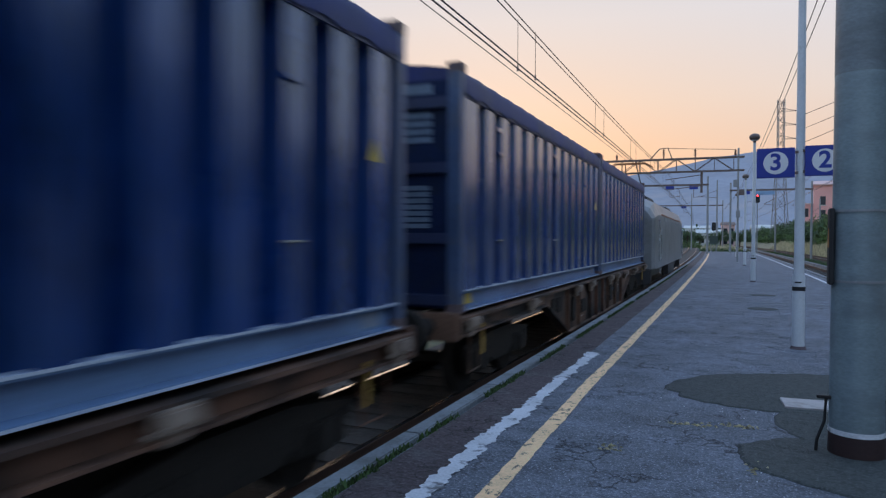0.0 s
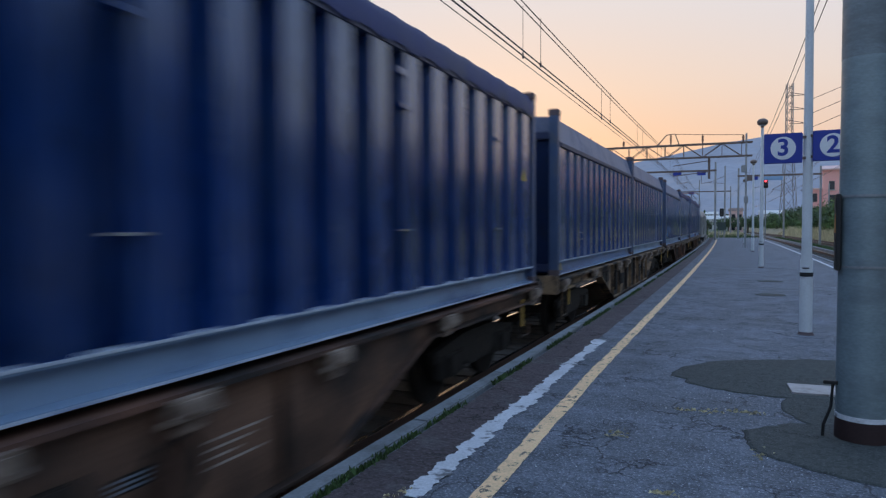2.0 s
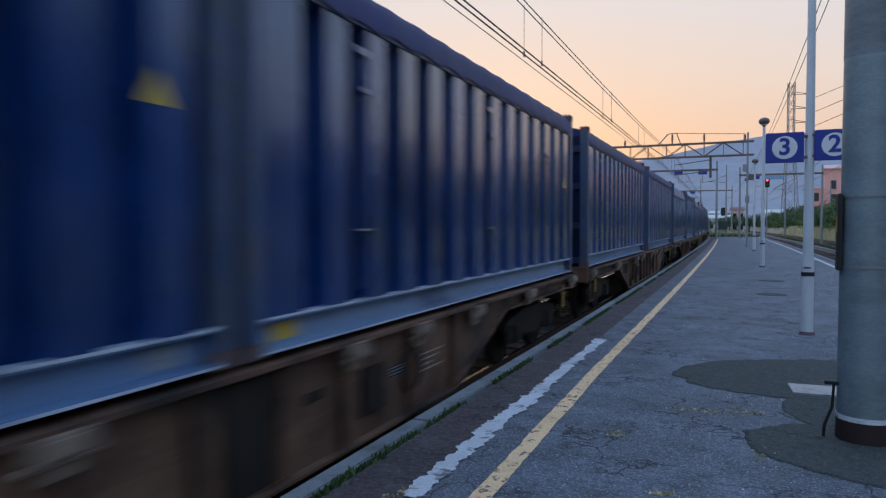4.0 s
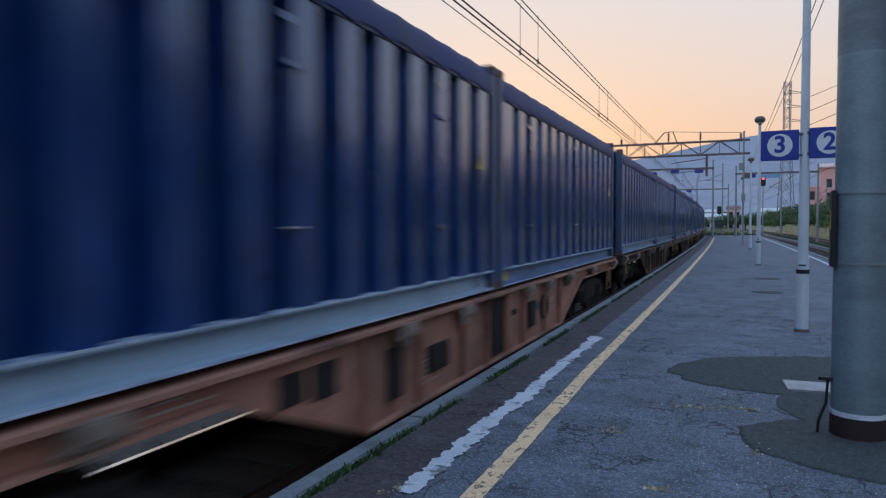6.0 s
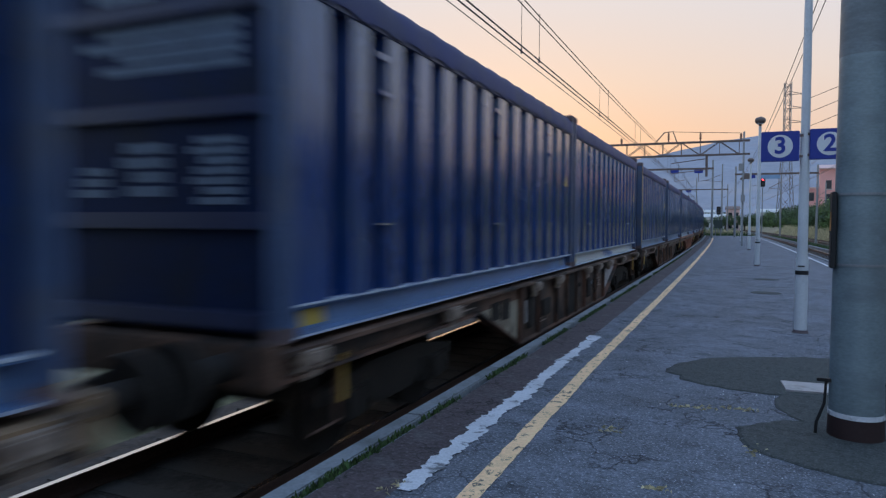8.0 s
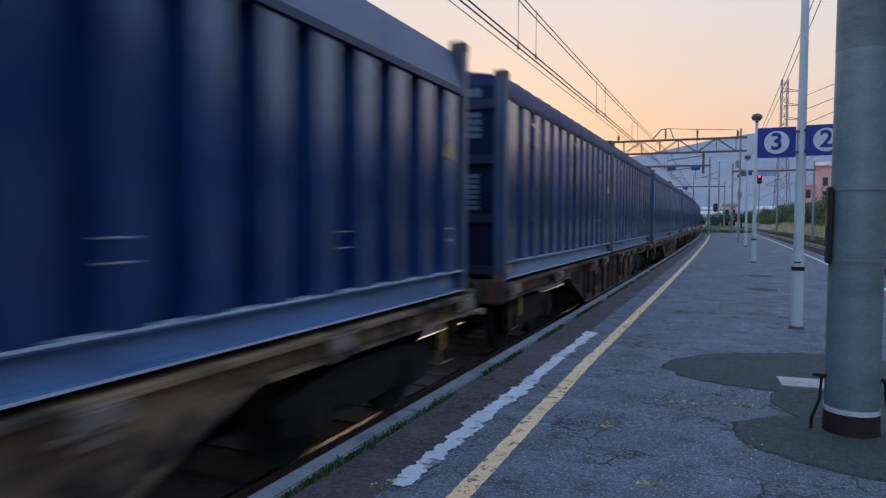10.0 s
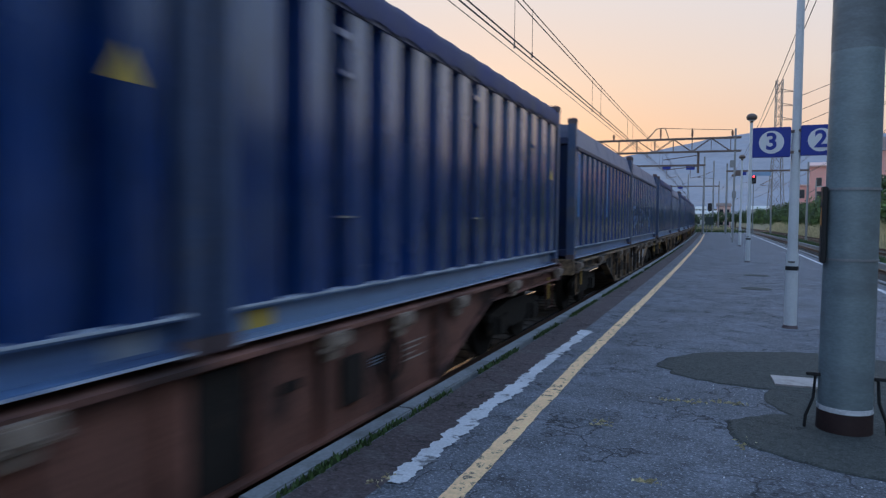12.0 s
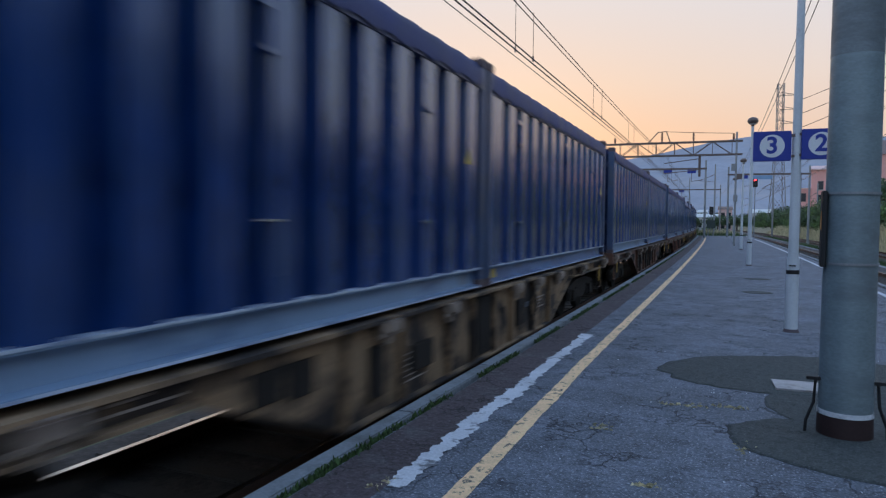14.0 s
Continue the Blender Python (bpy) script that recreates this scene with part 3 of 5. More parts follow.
for x in (0.5, -12.6):
    bm = bmesh.new()
    for yy in (-0.28, 0.28):
        box(bm, x - 0.06, x + 0.06, yy - 0.04, yy + 0.04, -0.9, 8.1)
    for k in range(12):
        rod(bm, (x, -0.28, 0.2 + 0.6 * k), (x, 0.28, 0.8 + 0.6 * k), 0.03, n=6)
    part("leg", bm, "steel_grey", gantry)


def wire(off, z, s0, s1, r, sag=0.0, spans=1, name="overhead_wire"):
    bm = bmesh.new()
    n = 48
    pts = []
    for i in range(n + 1):
        s = s0 + (s1 - s0) * i / n
        u = (i / n * spans) % 1.0
        pts.append(Vector((*on_line(off, s)[:2], z - sag * 4 * u * (1 - u))))
    tube(bm, pts, r, 5)
    return tagged(part(name, bm, "wire"), "dark overhead line wire", "wire", "overhead wires")


for o in (-4.02, -3.90):
    wire(o, 5.02, -7, 180, 0.015)
    wire(o - 0.05, 6.45, -7, 173, 0.012, 0.5, 3)


for o, z in ((-4.34, 5.15),):
    wire(o, z, -7, 180, 0.009)
for o in (2.04, 2.24):
    wire(o, 8.0, -7, 200, 0.014)
for o in (5.42, 5.54):
    wire(o, 5.0, -7, 260, 0.010)
    wire(o, 6.4, -7, 245, 0.010, 0.4, 5)


def dropper(off, s, z0, z1):
    ob = empty("dropper", "thin dropper wire with clamps between the overhead wires", "wire", "droppers", at=line_pose(off, s))
    bm = bmesh.new()
    rod(bm, (0, 0, z0), (0, 0, z1), 0.006, n=5)
    part("dropper_rod", bm, "wire", ob)
    bm = bmesh.new()
    rod(bm, (0, 0, z0 - 0.03), (0, 0, z0 + 0.09), 0.022, 0.014, 8)
    part("clamp", bm, "steel_dark", ob)
    return ob


for k in range(8):
    for q, o in enumerate((-4.02, -3.90)):
        s_d = 13.2 + 8.6 * k + 0.9 * q
        u = ((s_d + 7) / 180 * 3) % 1.0
        dropper(o, s_d, 5.0, 6.45 - 2.0 * u * (1 - u))

# portal fittings: insulators, drop tube, pantograph-height arms and the bent tip
for x, h in ((-10.5, 0.9), (-8.0, 0.5), (-4.6, 0.85), (-2.4, 0.75), (0.3, 0.55)):
    bm = bmesh.new()
    rod(bm, (x, 0, GZ1), (x, 0, GZ1 + h), 0.05, 0.035, 8)
    for k in range(4):
        rod(bm, (x, 0, GZ1 + h * (0.3 + 0.15 * k)), (x, 0, GZ1 + h * (0.3 + 0.15 * k) + 0.05), 0.09, n=10)
    part("insulator_post", bm, "insulator", gantry, "brown ribbed insulator post")
bm = bmesh.new()
tube(bm, [Vector((-5.6, 0, GZ1)), Vector((-4.9, 0, 8.3)), Vector((-4.3, 0, 8.35)), Vector((-4.0, 0, GZ1))], 0.04, 6)
part("bent_bracket", bm, "steel_dark", gantry)
bm = bmesh.new()
tube(bm, [Vector((-4.6, 0, 8.35)), Vector((-2.4, 0, 8.2)), Vector((0.3, 0, 8.05))], 0.02, 5)
part("busbar", bm, "wire", gantry)
bm = bmesh.new()
rod(bm, (-1.95, 0, 5.0), (-1.95, 0, GZ0), 0.09, n=10)
part("drop_tube", bm, "steel_dark", gantry)
bm = bmesh.new()
rod(bm, (-1.95, 0, 5.5), (-4.4, 0, 5.25), 0.03, n=6)
rod(bm, (-1.95, 0, 6.3), (-4.4, 0, 6.0), 0.03, n=6)
part("registration_arm", bm, "steel_dark", gantry)


def equipment(x, z, w, h, name, m_name, label):
    bm = bmesh.new()
    box(bm, x - w / 2, x + w / 2, -0.45, -0.2, z - h / 2, z + h / 2, 0.03)
    part(name, bm, m_name, gantry, label)


equipment(0.35, 5.6, 0.35, 0.5, "switch_box", "steel_grey", "grey switch box")
equipment(0.75, 4.9, 0.4, 0.3, "terminal_box", "steel_dark", "dark terminal box")
equipment(0.5, 3.4, 0.28, 0.5, "control_box", "steel_grey", "grey control box")


def signal_portal(s, x0, x1, z, plates, name_label):
    ob = empty("track_portal", name_label, "portal", "far portals", at=beside_pose(0, s))
    bm = bmesh.new()
    box(bm, x0, x1, -0.12, 0.12, z - 0.1, z + 0.1)
    part("beam", bm, "steel_dark", ob)
    for x in (x0 + 0.1, x1 - 0.1):
        bm = bmesh.new()
        rod(bm, (x, 0, -0.95), (x, 0, z + 0.9), 0.14, 0.1, 10)
        part("leg", bm, "steel_grey", ob)
    for x in plates:
        bm = bmesh.new()
        box(bm, x - 0.45, x + 0.45, -0.2, -0.16, z - 0.5, z - 0.12)
        part("blue_board", bm, "sign_blue", ob, "small blue board")
        bm = bmesh.new()
        tube(bm, [Vector((x, 0, z)), Vector((x, 0, z - 1.4)), Vector((x + 1.1, 0, z - 1.2))], 0.035, 6)
        part("registration_arm", bm, "steel_dark", ob)
    return ob


signal_portal(80, -13.0, -1.6, 7.6, (-5.65, -3.15), "distant steel portal with small blue boards")
signal_portal(86, 0.7, 9.3, 7.3, (2.4,), "distant steel portal over the far tracks")
portal = bpy.data.objects["track_portal.001"]
bm = bmesh.new()
box(bm, 3.1, 5.4, -0.22, -0.17, 6.72, 7.14, 0.01)
part("pale_board", bm, "sign_pale", portal, "wide pale blue board")
signal_portal(138, -14.0, 2.0, 8.0, (-5.0,), "distant plain steel portal")


def line_mast(x, y, h, lean, label):
    ob = empty("line_mast", label, "mast", "distant masts", at=pose(x, y, -0.95))
    bm = bmesh.new()
    rod(bm, (0, 0, 0), (0, 0, h), 0.16, 0.1, 10)
    part("shaft", bm, "steel_grey", ob, smooth=True)
    bm = bmesh.new()
    rod(bm, (-lean, 0, h - 2.6), (0, 0, h - 1.6), 0.035, n=6)
    part("bracket", bm, "steel_dark", ob)
    bm = bmesh.new()
    rod(bm, (-lean, 0, h - 2.6), (0, 0, h - 2.8), 0.03, n=6)
    part("cantilever", bm, "steel_dark", ob)
    return ob


for x, y, h, lean in ((-3.6, 117.0, 12.0, 2.4), (-9.5, 150.0, 12.0, 2.2), (8.7, 119.0, 10.5, 1.5), (11.8, 98.0, 10.3, -2.0), (5.1, 124.0, 11.0, 1.8), (13.0, 140.0, 10.0, 1.5)):
    line_mast(x, y, h, lean, "slim grey overhead line mast by the tracks")


def colour_signal(x, y, z, h, lit, label):
    ob = empty("railway_signal", label, "signal", "signals", at=pose(x, y, z))
    bm = bmesh.new()
    rod(bm, (0, 0, 0), (0, 0, h), 0.07, 0.06, 10)
    part("mast", bm, "steel_grey", ob)
    bm = bmesh.new()
    box(bm, -0.28, 0.28, -0.12, 0.12, h - 0.2, h + 1.0, 0.05)
    head = part("signal_head", bm, "black_rubber", ob, "black signal head")
    for k in range(2):
        zz = h + 0.12 + 0.5 * k
        bm = bmesh.new()
        rod(bm, (0, -0.3, zz + 0.02), (0, -0.12, zz), 0.17, 0.15, 14)
        part("hood", bm, "black_rubber", head)
        bm = bmesh.new()
        rod(bm, (0, -0.31, zz), (0, -0.302, zz), 0.12, 0.12, 14)
        part("lens", bm, "signal_red" if lit and k else "loco_dark", head, "glowing red lens" if lit and k else "")
    return ob


colour_signal(1.75, 91.5, -0.9, 7.2, True, "railway signal showing a red light on a grey mast")
colour_signal(-3.75, 108.5, -0.9, 4.0, False, "dark railway signal seen unlit beside the track")

bm = bmesh.new()
box(bm, -0.5, 0.5, -0.3, 0.3, 1.0, 2.0, 0.04)
cab = tagged(part("relay_cabinet", bm, "green_box", at=beside_pose(-0.9, 92.5)), "dark relay cabinet on a stand at the platform end", "cabinet")
for x in (-0.3, 0.3):
    bm = bmesh.new()
    rod(bm, (x, 0, 0), (x, 0, 1.0), 0.06, n=8)
    part("leg", bm, "steel_grey", cab)

# lattice pylon of the power line
pyl = empty("power_pylon", "tall rusty lattice power pylon behind the station", "pylon", at=pose(8.9, 192, -0.95, 0, 0, 12))
PH = 38.0


def pyl_half(z):
    return 1.9 - 1.2 * min(1, z / 26) if z < 26 else 0.7


for sx in (-1, 1):
    for sy in (-1, 1):
        bm = bmesh.new()
        tube(bm, [Vector((sx * pyl_half(z), sy * pyl_half(z), z)) for z in (0, 13, 26, PH)], 0.10, 5)
        part("leg", bm, "steel_grey", pyl)
zs = [0, 5, 9.5, 13.5, 17, 20, 23, 26, 28, 30, 32, 34, 36, 38]
for a, b in zip(zs, zs[1:]):
    bm = bmesh.new()
    for sx, sy, tx, ty in ((-1, -1, 1, -1), (1, -1, 1, 1), (1, 1, -1, 1), (-1, 1, -1, -1)):
        rod(bm, (sx * pyl_half(a), sy * pyl_half(a), a), (tx * pyl_half(b), ty * pyl_half(b), b), 0.04, n=4)
        rod(bm, (tx * pyl_half(a), ty * pyl_half(a), a), (sx * pyl_half(b), sy * pyl_half(b), b), 0.04, n=4)
    tagged(part("bracing", bm, "steel_dark", pyl), kind="stuff")
for z in (28, 31.5, 35):
    bm = bmesh.new()
    rod(bm, (0, 0, z + 0.8), (4.0, 0, z), 0.08, n=5)
    rod(bm, (0, 0, z), (4.0, 0, z), 0.08, n=5)
    rod(bm, (4.0, 0, z), (4.0, 0, z - 1.3), 0.07, n=6)
    part("cross_arm", bm, "steel_dark", pyl)
for k, z in enumerate((25.5, 29, 32.5)):
    bm = bmesh.new()
    a, b = Vector((12.8, 192.6, z)), Vector((46 + 3 * k, 150, z + 13))
    tube(bm, [a.lerp(b, i / 12) + Vector((0, 0, -4.0 * (i / 12) * (1 - i / 12))) for i in range(13)], 0.07, 5)
    tagged(part("power_cable", bm, "wire"), "dark power cable slung from the pylon", "cable", "power cables")

# pink houses beside the line
house = empty("pink_house", "pink plastered house with shuttered windows and a low annex", "building", at=pose(14.7, 171.0, -0.95, 0, 0, -4))
HL, HH, HD = 15.0, 14.6, 12.0
bm = bmesh.new()
box(bm, 0, HL, 0, HD, 0, HH)
part("wall", bm, "pink_plaster", house)
bm = bmesh.new()
vs = plate(bm, [(-0.5, HH), (HD + 0.5, HH), (HD + 0.5, HH + 0.25), (HD / 2, HH + 1.4), (-0.5, HH + 0.25)], HL + 1.0)
shift(bm, vs, -0.5)
part("roof", bm, "pink_pale", house)
bm = bmesh.new()
box(bm, -3.2, -0.01, 1.0, HD, 0, 10.4)
part("annex_wall", bm, "pink_plaster", house)
bm = bmesh.new()
box(bm, -3.5, -0.02, 0.7, HD, 10.4, 10.7)
part("annex_roof", bm, "pink_pale", house)
win_me = {}
bm = bmesh.new()
box(bm, -0.55, 0.55, -0.05, 0.12, -0.95, 0.95)
win_me["frame"] = finish(bm, "window", "shutter")
bm = bmesh.new()
box(bm, -0.45, 0.45, -0.07, -0.052, -0.85, 0.85)
win_me["pane"] = finish(bm, "pane", "window_glass")
bm = bmesh.new()
box(bm, -0.8, 0.8, -0.2, 0.05, -1.1, -0.97)
win_me["sill"] = finish(bm, "sill", "white_wall")
for floor_z in (2.6, 5.4, 8.2, 11.2):
    for k in range(5):
        wdw = part("window", win_me["frame"], "", house, at=pose(1.7 + 2.6 * k + (0.9 if k == 1 else 0), 0, floor_z))
        part("pane", win_me["pane"], "", wdw)
        part("sill", win_me["sill"], "", wdw)
wdw = part("window", win_me["frame"], "", house, at=pose(-1.6, 1.0, 8.6))
part("pane", win_me["pane"], "", wdw)


def far_house(x, y, w, d, h, m_name, label, turn=0, lights=0):
    ob = empty("far_building", label, "building", "far buildings", at=pose(x, y, -0.95, 0, 0, turn))
    bm = bmesh.new()
    box(bm, -w / 2, w / 2, -d / 2, d / 2, 0, h)
    part("wall", bm, m_name, ob)
    bm = bmesh.new()
    vs = plate(bm, [(-d / 2 - 0.3, h), (d / 2 + 0.3, h), (0, h + 0.16 * d)], w + 0.6)
    shift(bm, vs, -w / 2 - 0.3)
    part("roof", bm, "roof_tile" if m_name != "white_wall" else "white_wall", ob)
    n = max(2, int(w / 3.5))
    for k in range(n):
        for z in [1.9 + 3.1 * q for q in range(max(1, int(h / 3.1)))]:
            wdw = part("window", win_me["frame"], "", ob, at=pose(-w / 2 + (k + 0.5) * w / n, -d / 2, z))
            part("pane", win_me["pane"], "", wdw)
    return ob


far_house(-3.9, 232, 3.6, 6, 7.0, "pink_pale", "pale pink house in the distance", 5)
far_house(24.5, 121, 13, 18, 12.5, "pink_plaster", "pink house behind the trees with a tiled roof", 0)
far_house(7.0, 240, 8, 8, 6.0, "white_wall", "low white shed with a pale roof", 2)
far_house(-12, 290, 9, 9, 5.0, "white_wall", "low white shed among trees", 5)
far_house(24, 320, 12, 10, 7, "white_wall", "pale building among trees")
far_house(-24, 430, 14, 10, 9, "white_wall", "pale far building below the hills")


# ---- trees, bushes, grass ----
bm = bmesh.new()
strip(bm, [(11.9, -0.95), (12.6, -0.35), (13.8, 0.45), (15.5, 0.95), (19.0, 1.2), (60.0, 1.3), (60.0, -0.95)], -10, 330, 5)
for v in bm.verts:
    if v.co.z > -0.9:
        v.co.z += 0.22 * noise.noise((v.co.x * 0.3, v.co.y * 0.15, 2))
structure("embankment", bm, "dry_ground", "dry grassy railway bank", "bank", smooth=True)
# pale strip added so that the far rail's bright line stands out
bm = bmesh.new()
strip(bm, [(6.78, -0.95), (6.78, -0.36), (7.02, -0.36), (7.02, -0.95)], -20, 200, 5)
structure("cable_trough", bm, "coping", "pale kerb strip added to bring out the far rail", "cable trough")

def leaf_crown(bm, rnd, c, r, count, size):
    """Small leaf tufts over an uneven crown of several lobes."""
    lobes = [(Vector(c) + Vector((rnd.uniform(-1, 1), rnd.uniform(-1, 1), rnd.uniform(-0.5, 0.8))) * r * 0.62, r * rnd.uniform(0.36, 0.62)) for _ in range(8)]
    for _ in range(count):
        lc, lr = rnd.choice(lobes)
        d = Vector((rnd.gauss(0, 1), rnd.gauss(0, 1), rnd.gauss(0, 1))).normalized()
        p = lc + d * lr * rnd.uniform(0.55, 1.1)
        a = Vector((rnd.gauss(0, 1), rnd.gauss(0, 1), rnd.gauss(0, 1))).normalized()
        b = a.cross(d + Vector((0.01, 0.02, 0.03))).normalized()
        k = size * rnd.uniform(0.5, 1.3)
        v = [bm.verts.new(p + a * k), bm.verts.new(p + b * k * 0.6), bm.verts.new(p - a * k), bm.verts.new(p - b * k * 0.6 + d * k * 0.3)]
        bm.faces.new(v)


def build_tree(seed, h, r, m_name, label, count=1500, size=0.2, name="tree"):
    rnd = random.Random(seed)
    ob = empty(name, label, name, "trees by the line")
    bm = bmesh.new()
    top = Vector((rnd.uniform(-0.3, 0.3), rnd.uniform(-0.3, 0.3), h - r))
    tube(bm, [Vector((0, 0, 0)), top * 0.5 + Vector((0.1, 0, 0)), top], 0.06 * r + 0.05, 7)
    trunk = part("trunk", bm, "bark", ob)
    for k in range(5):
        bm = bmesh.new()
        a = rnd.uniform(0, 6.28)
        rod(bm, top * rnd.uniform(0.6, 0.95), top + Vector((math.cos(a), math.sin(a), rnd.uniform(0.1, 0.9))) * r * 0.7, 0.05, 0.015, 6)
        part("limb", bm, "bark", trunk)
    bm = bmesh.new()
    leaf_crown(bm, rnd, (0, 0, h - r * 0.95), r, count, size)
    tagged(part("crown", bm, m_name, ob), kind="stuff")
    return ob


tree_a = build_tree(1, 6.0, 2.7, "leaf", "dark green leafy tree beside the railway")
tree_b = build_tree(2, 5.0, 2.6, "leaf_bright", "bright green leafy tree beside the railway")
bush_a = build_tree(3, 3.2, 1.9, "leaf", "dense dark green bush", 1300, 0.16, "bush")
bush_b = build_tree(4, 2.4, 1.6, "leaf_bright", "low bright green bush", 1100, 0.14, "bush")
tree_a.matrix_basis = line_pose(18.0, 88, 0.65)
tree_b.matrix_basis = line_pose(17.5, 80, 0.65)
bush_a.matrix_basis = line_pose(16.0, 72, 0.65)
bush_b.matrix_basis = line_pose(15.5, 66, 0.65)
rnd = random.Random(11)
spots = []
for k in range(40):
    for src, o0, o1, every in ((tree_a, 16.0, 21.0, 1), (bush_a, 14.6, 17.0, 1), (bush_b, 14.2, 16.5, 2), (tree_b, 15.5, 19.0, 3)):
        if k % every == 0:
            x, y, _ = on_line(rnd.uniform(o0, o1), 38 + 6.0 * k + rnd.uniform(-2, 2))
            spots.append((src, x, y, 0.65))
for k in range(9):
    spots.append((tree_a, -30 + 3.6 * k + rnd.uniform(-1, 1), 225 + rnd.uniform(-10, 14), -0.95))
for k in range(6):
    spots.append((bush_b, -15 + 2.4 * k, 190 + rnd.uniform(-5, 5), -0.95))
# a taller belt beside the station
for k in range(30):
    x, y, _ = on_line(rnd.uniform(19.0, 22.5), 22 + 3.0 * k + rnd.uniform(-1.2, 1.2))
    spots.append((tree_a, x, y, 0.9, 1.36))
# high trees next to the platform, added unseen to darken the train's reflections
for k in range(15):
    x, y, _ = on_line(rnd.uniform(17.5, 22.0), -22 + 3.3 * k + rnd.uniform(-1.2, 1.2))
    spots.append((tree_a, x, y, -0.2 if k < 4 else 0.9, 2.1))
# unseen trees added behind the camera to darken the ribs' rear flanks
for k in range(15):
    x = -44 + 4.6 * k + rnd.uniform(-1, 1)
    if not -11.5 < x < 4.5:
        spots.append((tree_a, x, -58 + rnd.uniform(-6, 6), -0.95, 2.0))
for src, x, y, z, *tall in spots:
    ob = copy_thing(src, pose(x, y, z, 0, 0, rnd.uniform(0, 360)))
    k = rnd.uniform(0.92, 1.1) * tall[0] if tall else rnd.uniform(0.7, 1.1)
    ob.scale = (k, k, k * rnd.uniform(0.85, 1.1))


far_rnd = random.Random(31)
bm = bmesh.new()
for _ in range(95):
    b, dist = radians(far_rnd.uniform(-22, 14)), far_rnd.uniform(290, 620)
    leaf_crown(bm, far_rnd, (dist * math.sin(b), dist * math.cos(b), far_rnd.uniform(0.5, 3.5)), far_rnd.uniform(3.0, 6.0), 110, 1.0)
tagged(part("far_woods", bm, "leaf"), "distant dark green woods below the hills", "woods", kind="stuff")


def grass_field(name, m_name, label, count, area, height, seed):
    r2 = random.Random(seed)
    verts, faces = [], []
    for _ in range(count):
        x, y, z = area(r2)
        a, h, w = r2.uniform(0, 3.14), height * r2.uniform(0.5, 1.4), 0.012 + 0.02 * r2.random()
        if height > 0.3:
            w *= 2.2
        lx, ly = r2.uniform(-0.4, 0.4) * h, r2.uniform(-0.4, 0.4) * h
        i = len(verts)
        verts += [(x - w * math.cos(a), y - w * math.sin(a), z), (x + w * math.cos(a), y + w * math.sin(a), z), (x + lx, y + ly, z + h)]
        faces.append((i, i + 1, i + 2))
    me = bpy.data.meshes.new(name)
    me.from_pydata(verts, [], faces)
    me.materials.append(M[m_name])
    return tagged(new(name, me), label, "grass", kind="stuff")


def bank_spot(r):
    o = r.uniform(12.0, 17.0)
    rise = -0.95 + (o - 11.9) * 0.75 if o < 13.8 else 0.3 + (o - 13.8) * 0.25
    return (*on_line(o, r.uniform(25, 165))[:2], rise)


grass_field("bank_grass", "dry_grass", "tall dry yellow grass on the bank", 30000, bank_spot, 0.75, 1)
grass_field("verge_grass", "weed", "green weeds between the tracks", 9000, lambda r: (*on_line(r.uniform(7.4, 8.6), r.uniform(25, 130))[:2], -0.95), 0.5, 2)
grass_field("end_weeds", "weed", "green weeds beyond the platform end", 9000, lambda r: (*on_line(r.uniform(-2.4, 3.4), END + r.random() ** 1.5 * 28)[:2], -0.95), 1.0, 3)
grass_field("end_grass", "dry_grass", "dry grass beyond the platform end", 6000, lambda r: (*on_line(r.uniform(-2.2, 3.4), END + 6 + r.random() * 50)[:2], -0.95), 1.1, 4)


def joint_spot(r):
    while True:
        s_w = r.uniform(1.5, 45)
        if noise.noise((s_w * 0.9, 4, 1)) + 0.3 * r.random() > 0.12:
            return (*on_line(EDGE_L + 0.19 + r.gauss(0, 0.022), s_w)[:2], -0.02)


grass_field("joint_weeds", "weed", "small green weeds in the joint behind the kerb stones", 6500, joint_spot, 0.042, 5)


def tuft_spot(r):
    cx, cy, sx, sy = r.choice(((-0.46, 4.2, 0.04, 0.02), (-0.42, 6.22, 0.10, 0.025), (-0.05, 6.33, 0.12, 0.03), (0.1, 5.2, 0.05, 0.05), (-0.9, 5.3, 0.04, 0.05), (-1.93, 3.55, 0.03, 0.06)))
    return (cx + r.gauss(0, sx), cy + r.gauss(0, sy), 0.0)


grass_field("crack_tufts", "dry_grass", "small dry tufts growing in cracks of the asphalt", 150, tuft_spot, 0.016, 6)

# ---- hills ----
bm = bmesh.new()
n_h = 160
rows_h = []
for i in range(n_h + 1):
    b = radians(-75 + 150 * i / n_h)
    d = math.degrees(b)
    peak = 370 * math.exp(-((d - 4.0) / 16.0) ** 2) + 170 * math.exp(-((d + 28) / 22.0) ** 2) + 300 * math.exp(-((d - 42) / 20.0) ** 2) + 60
    peak *= 1 + 0.05 * noise.noise((d * 0.21, 2, 0)) + 0.025 * noise.noise((d * 0.9, 5, 0))
    col = []
    for k in range(13):
        u = k / 12
        dist = 2300 + 1500 * u
        z = -5 + peak * (u ** 1.25) * (1 + 0.10 * noise.noise((d * 0.35, u * 4, 7)) * (1 - u))
        col.append(bm.verts.new((dist * math.sin(b), dist * math.cos(b), z)))
    rows_h.append(col)
for a, b in zip(rows_h, rows_h[1:]):
    for k in range(12):
        bm.faces.new((a[k], a[k + 1], b[k + 1], b[k]))
structure("backdrop_hills", bm, "hill_haze", "hills with blue haze painted in, under the evening sky", "hills", smooth=True)
rnd = random.Random(21)
lights_bm = bmesh.new()
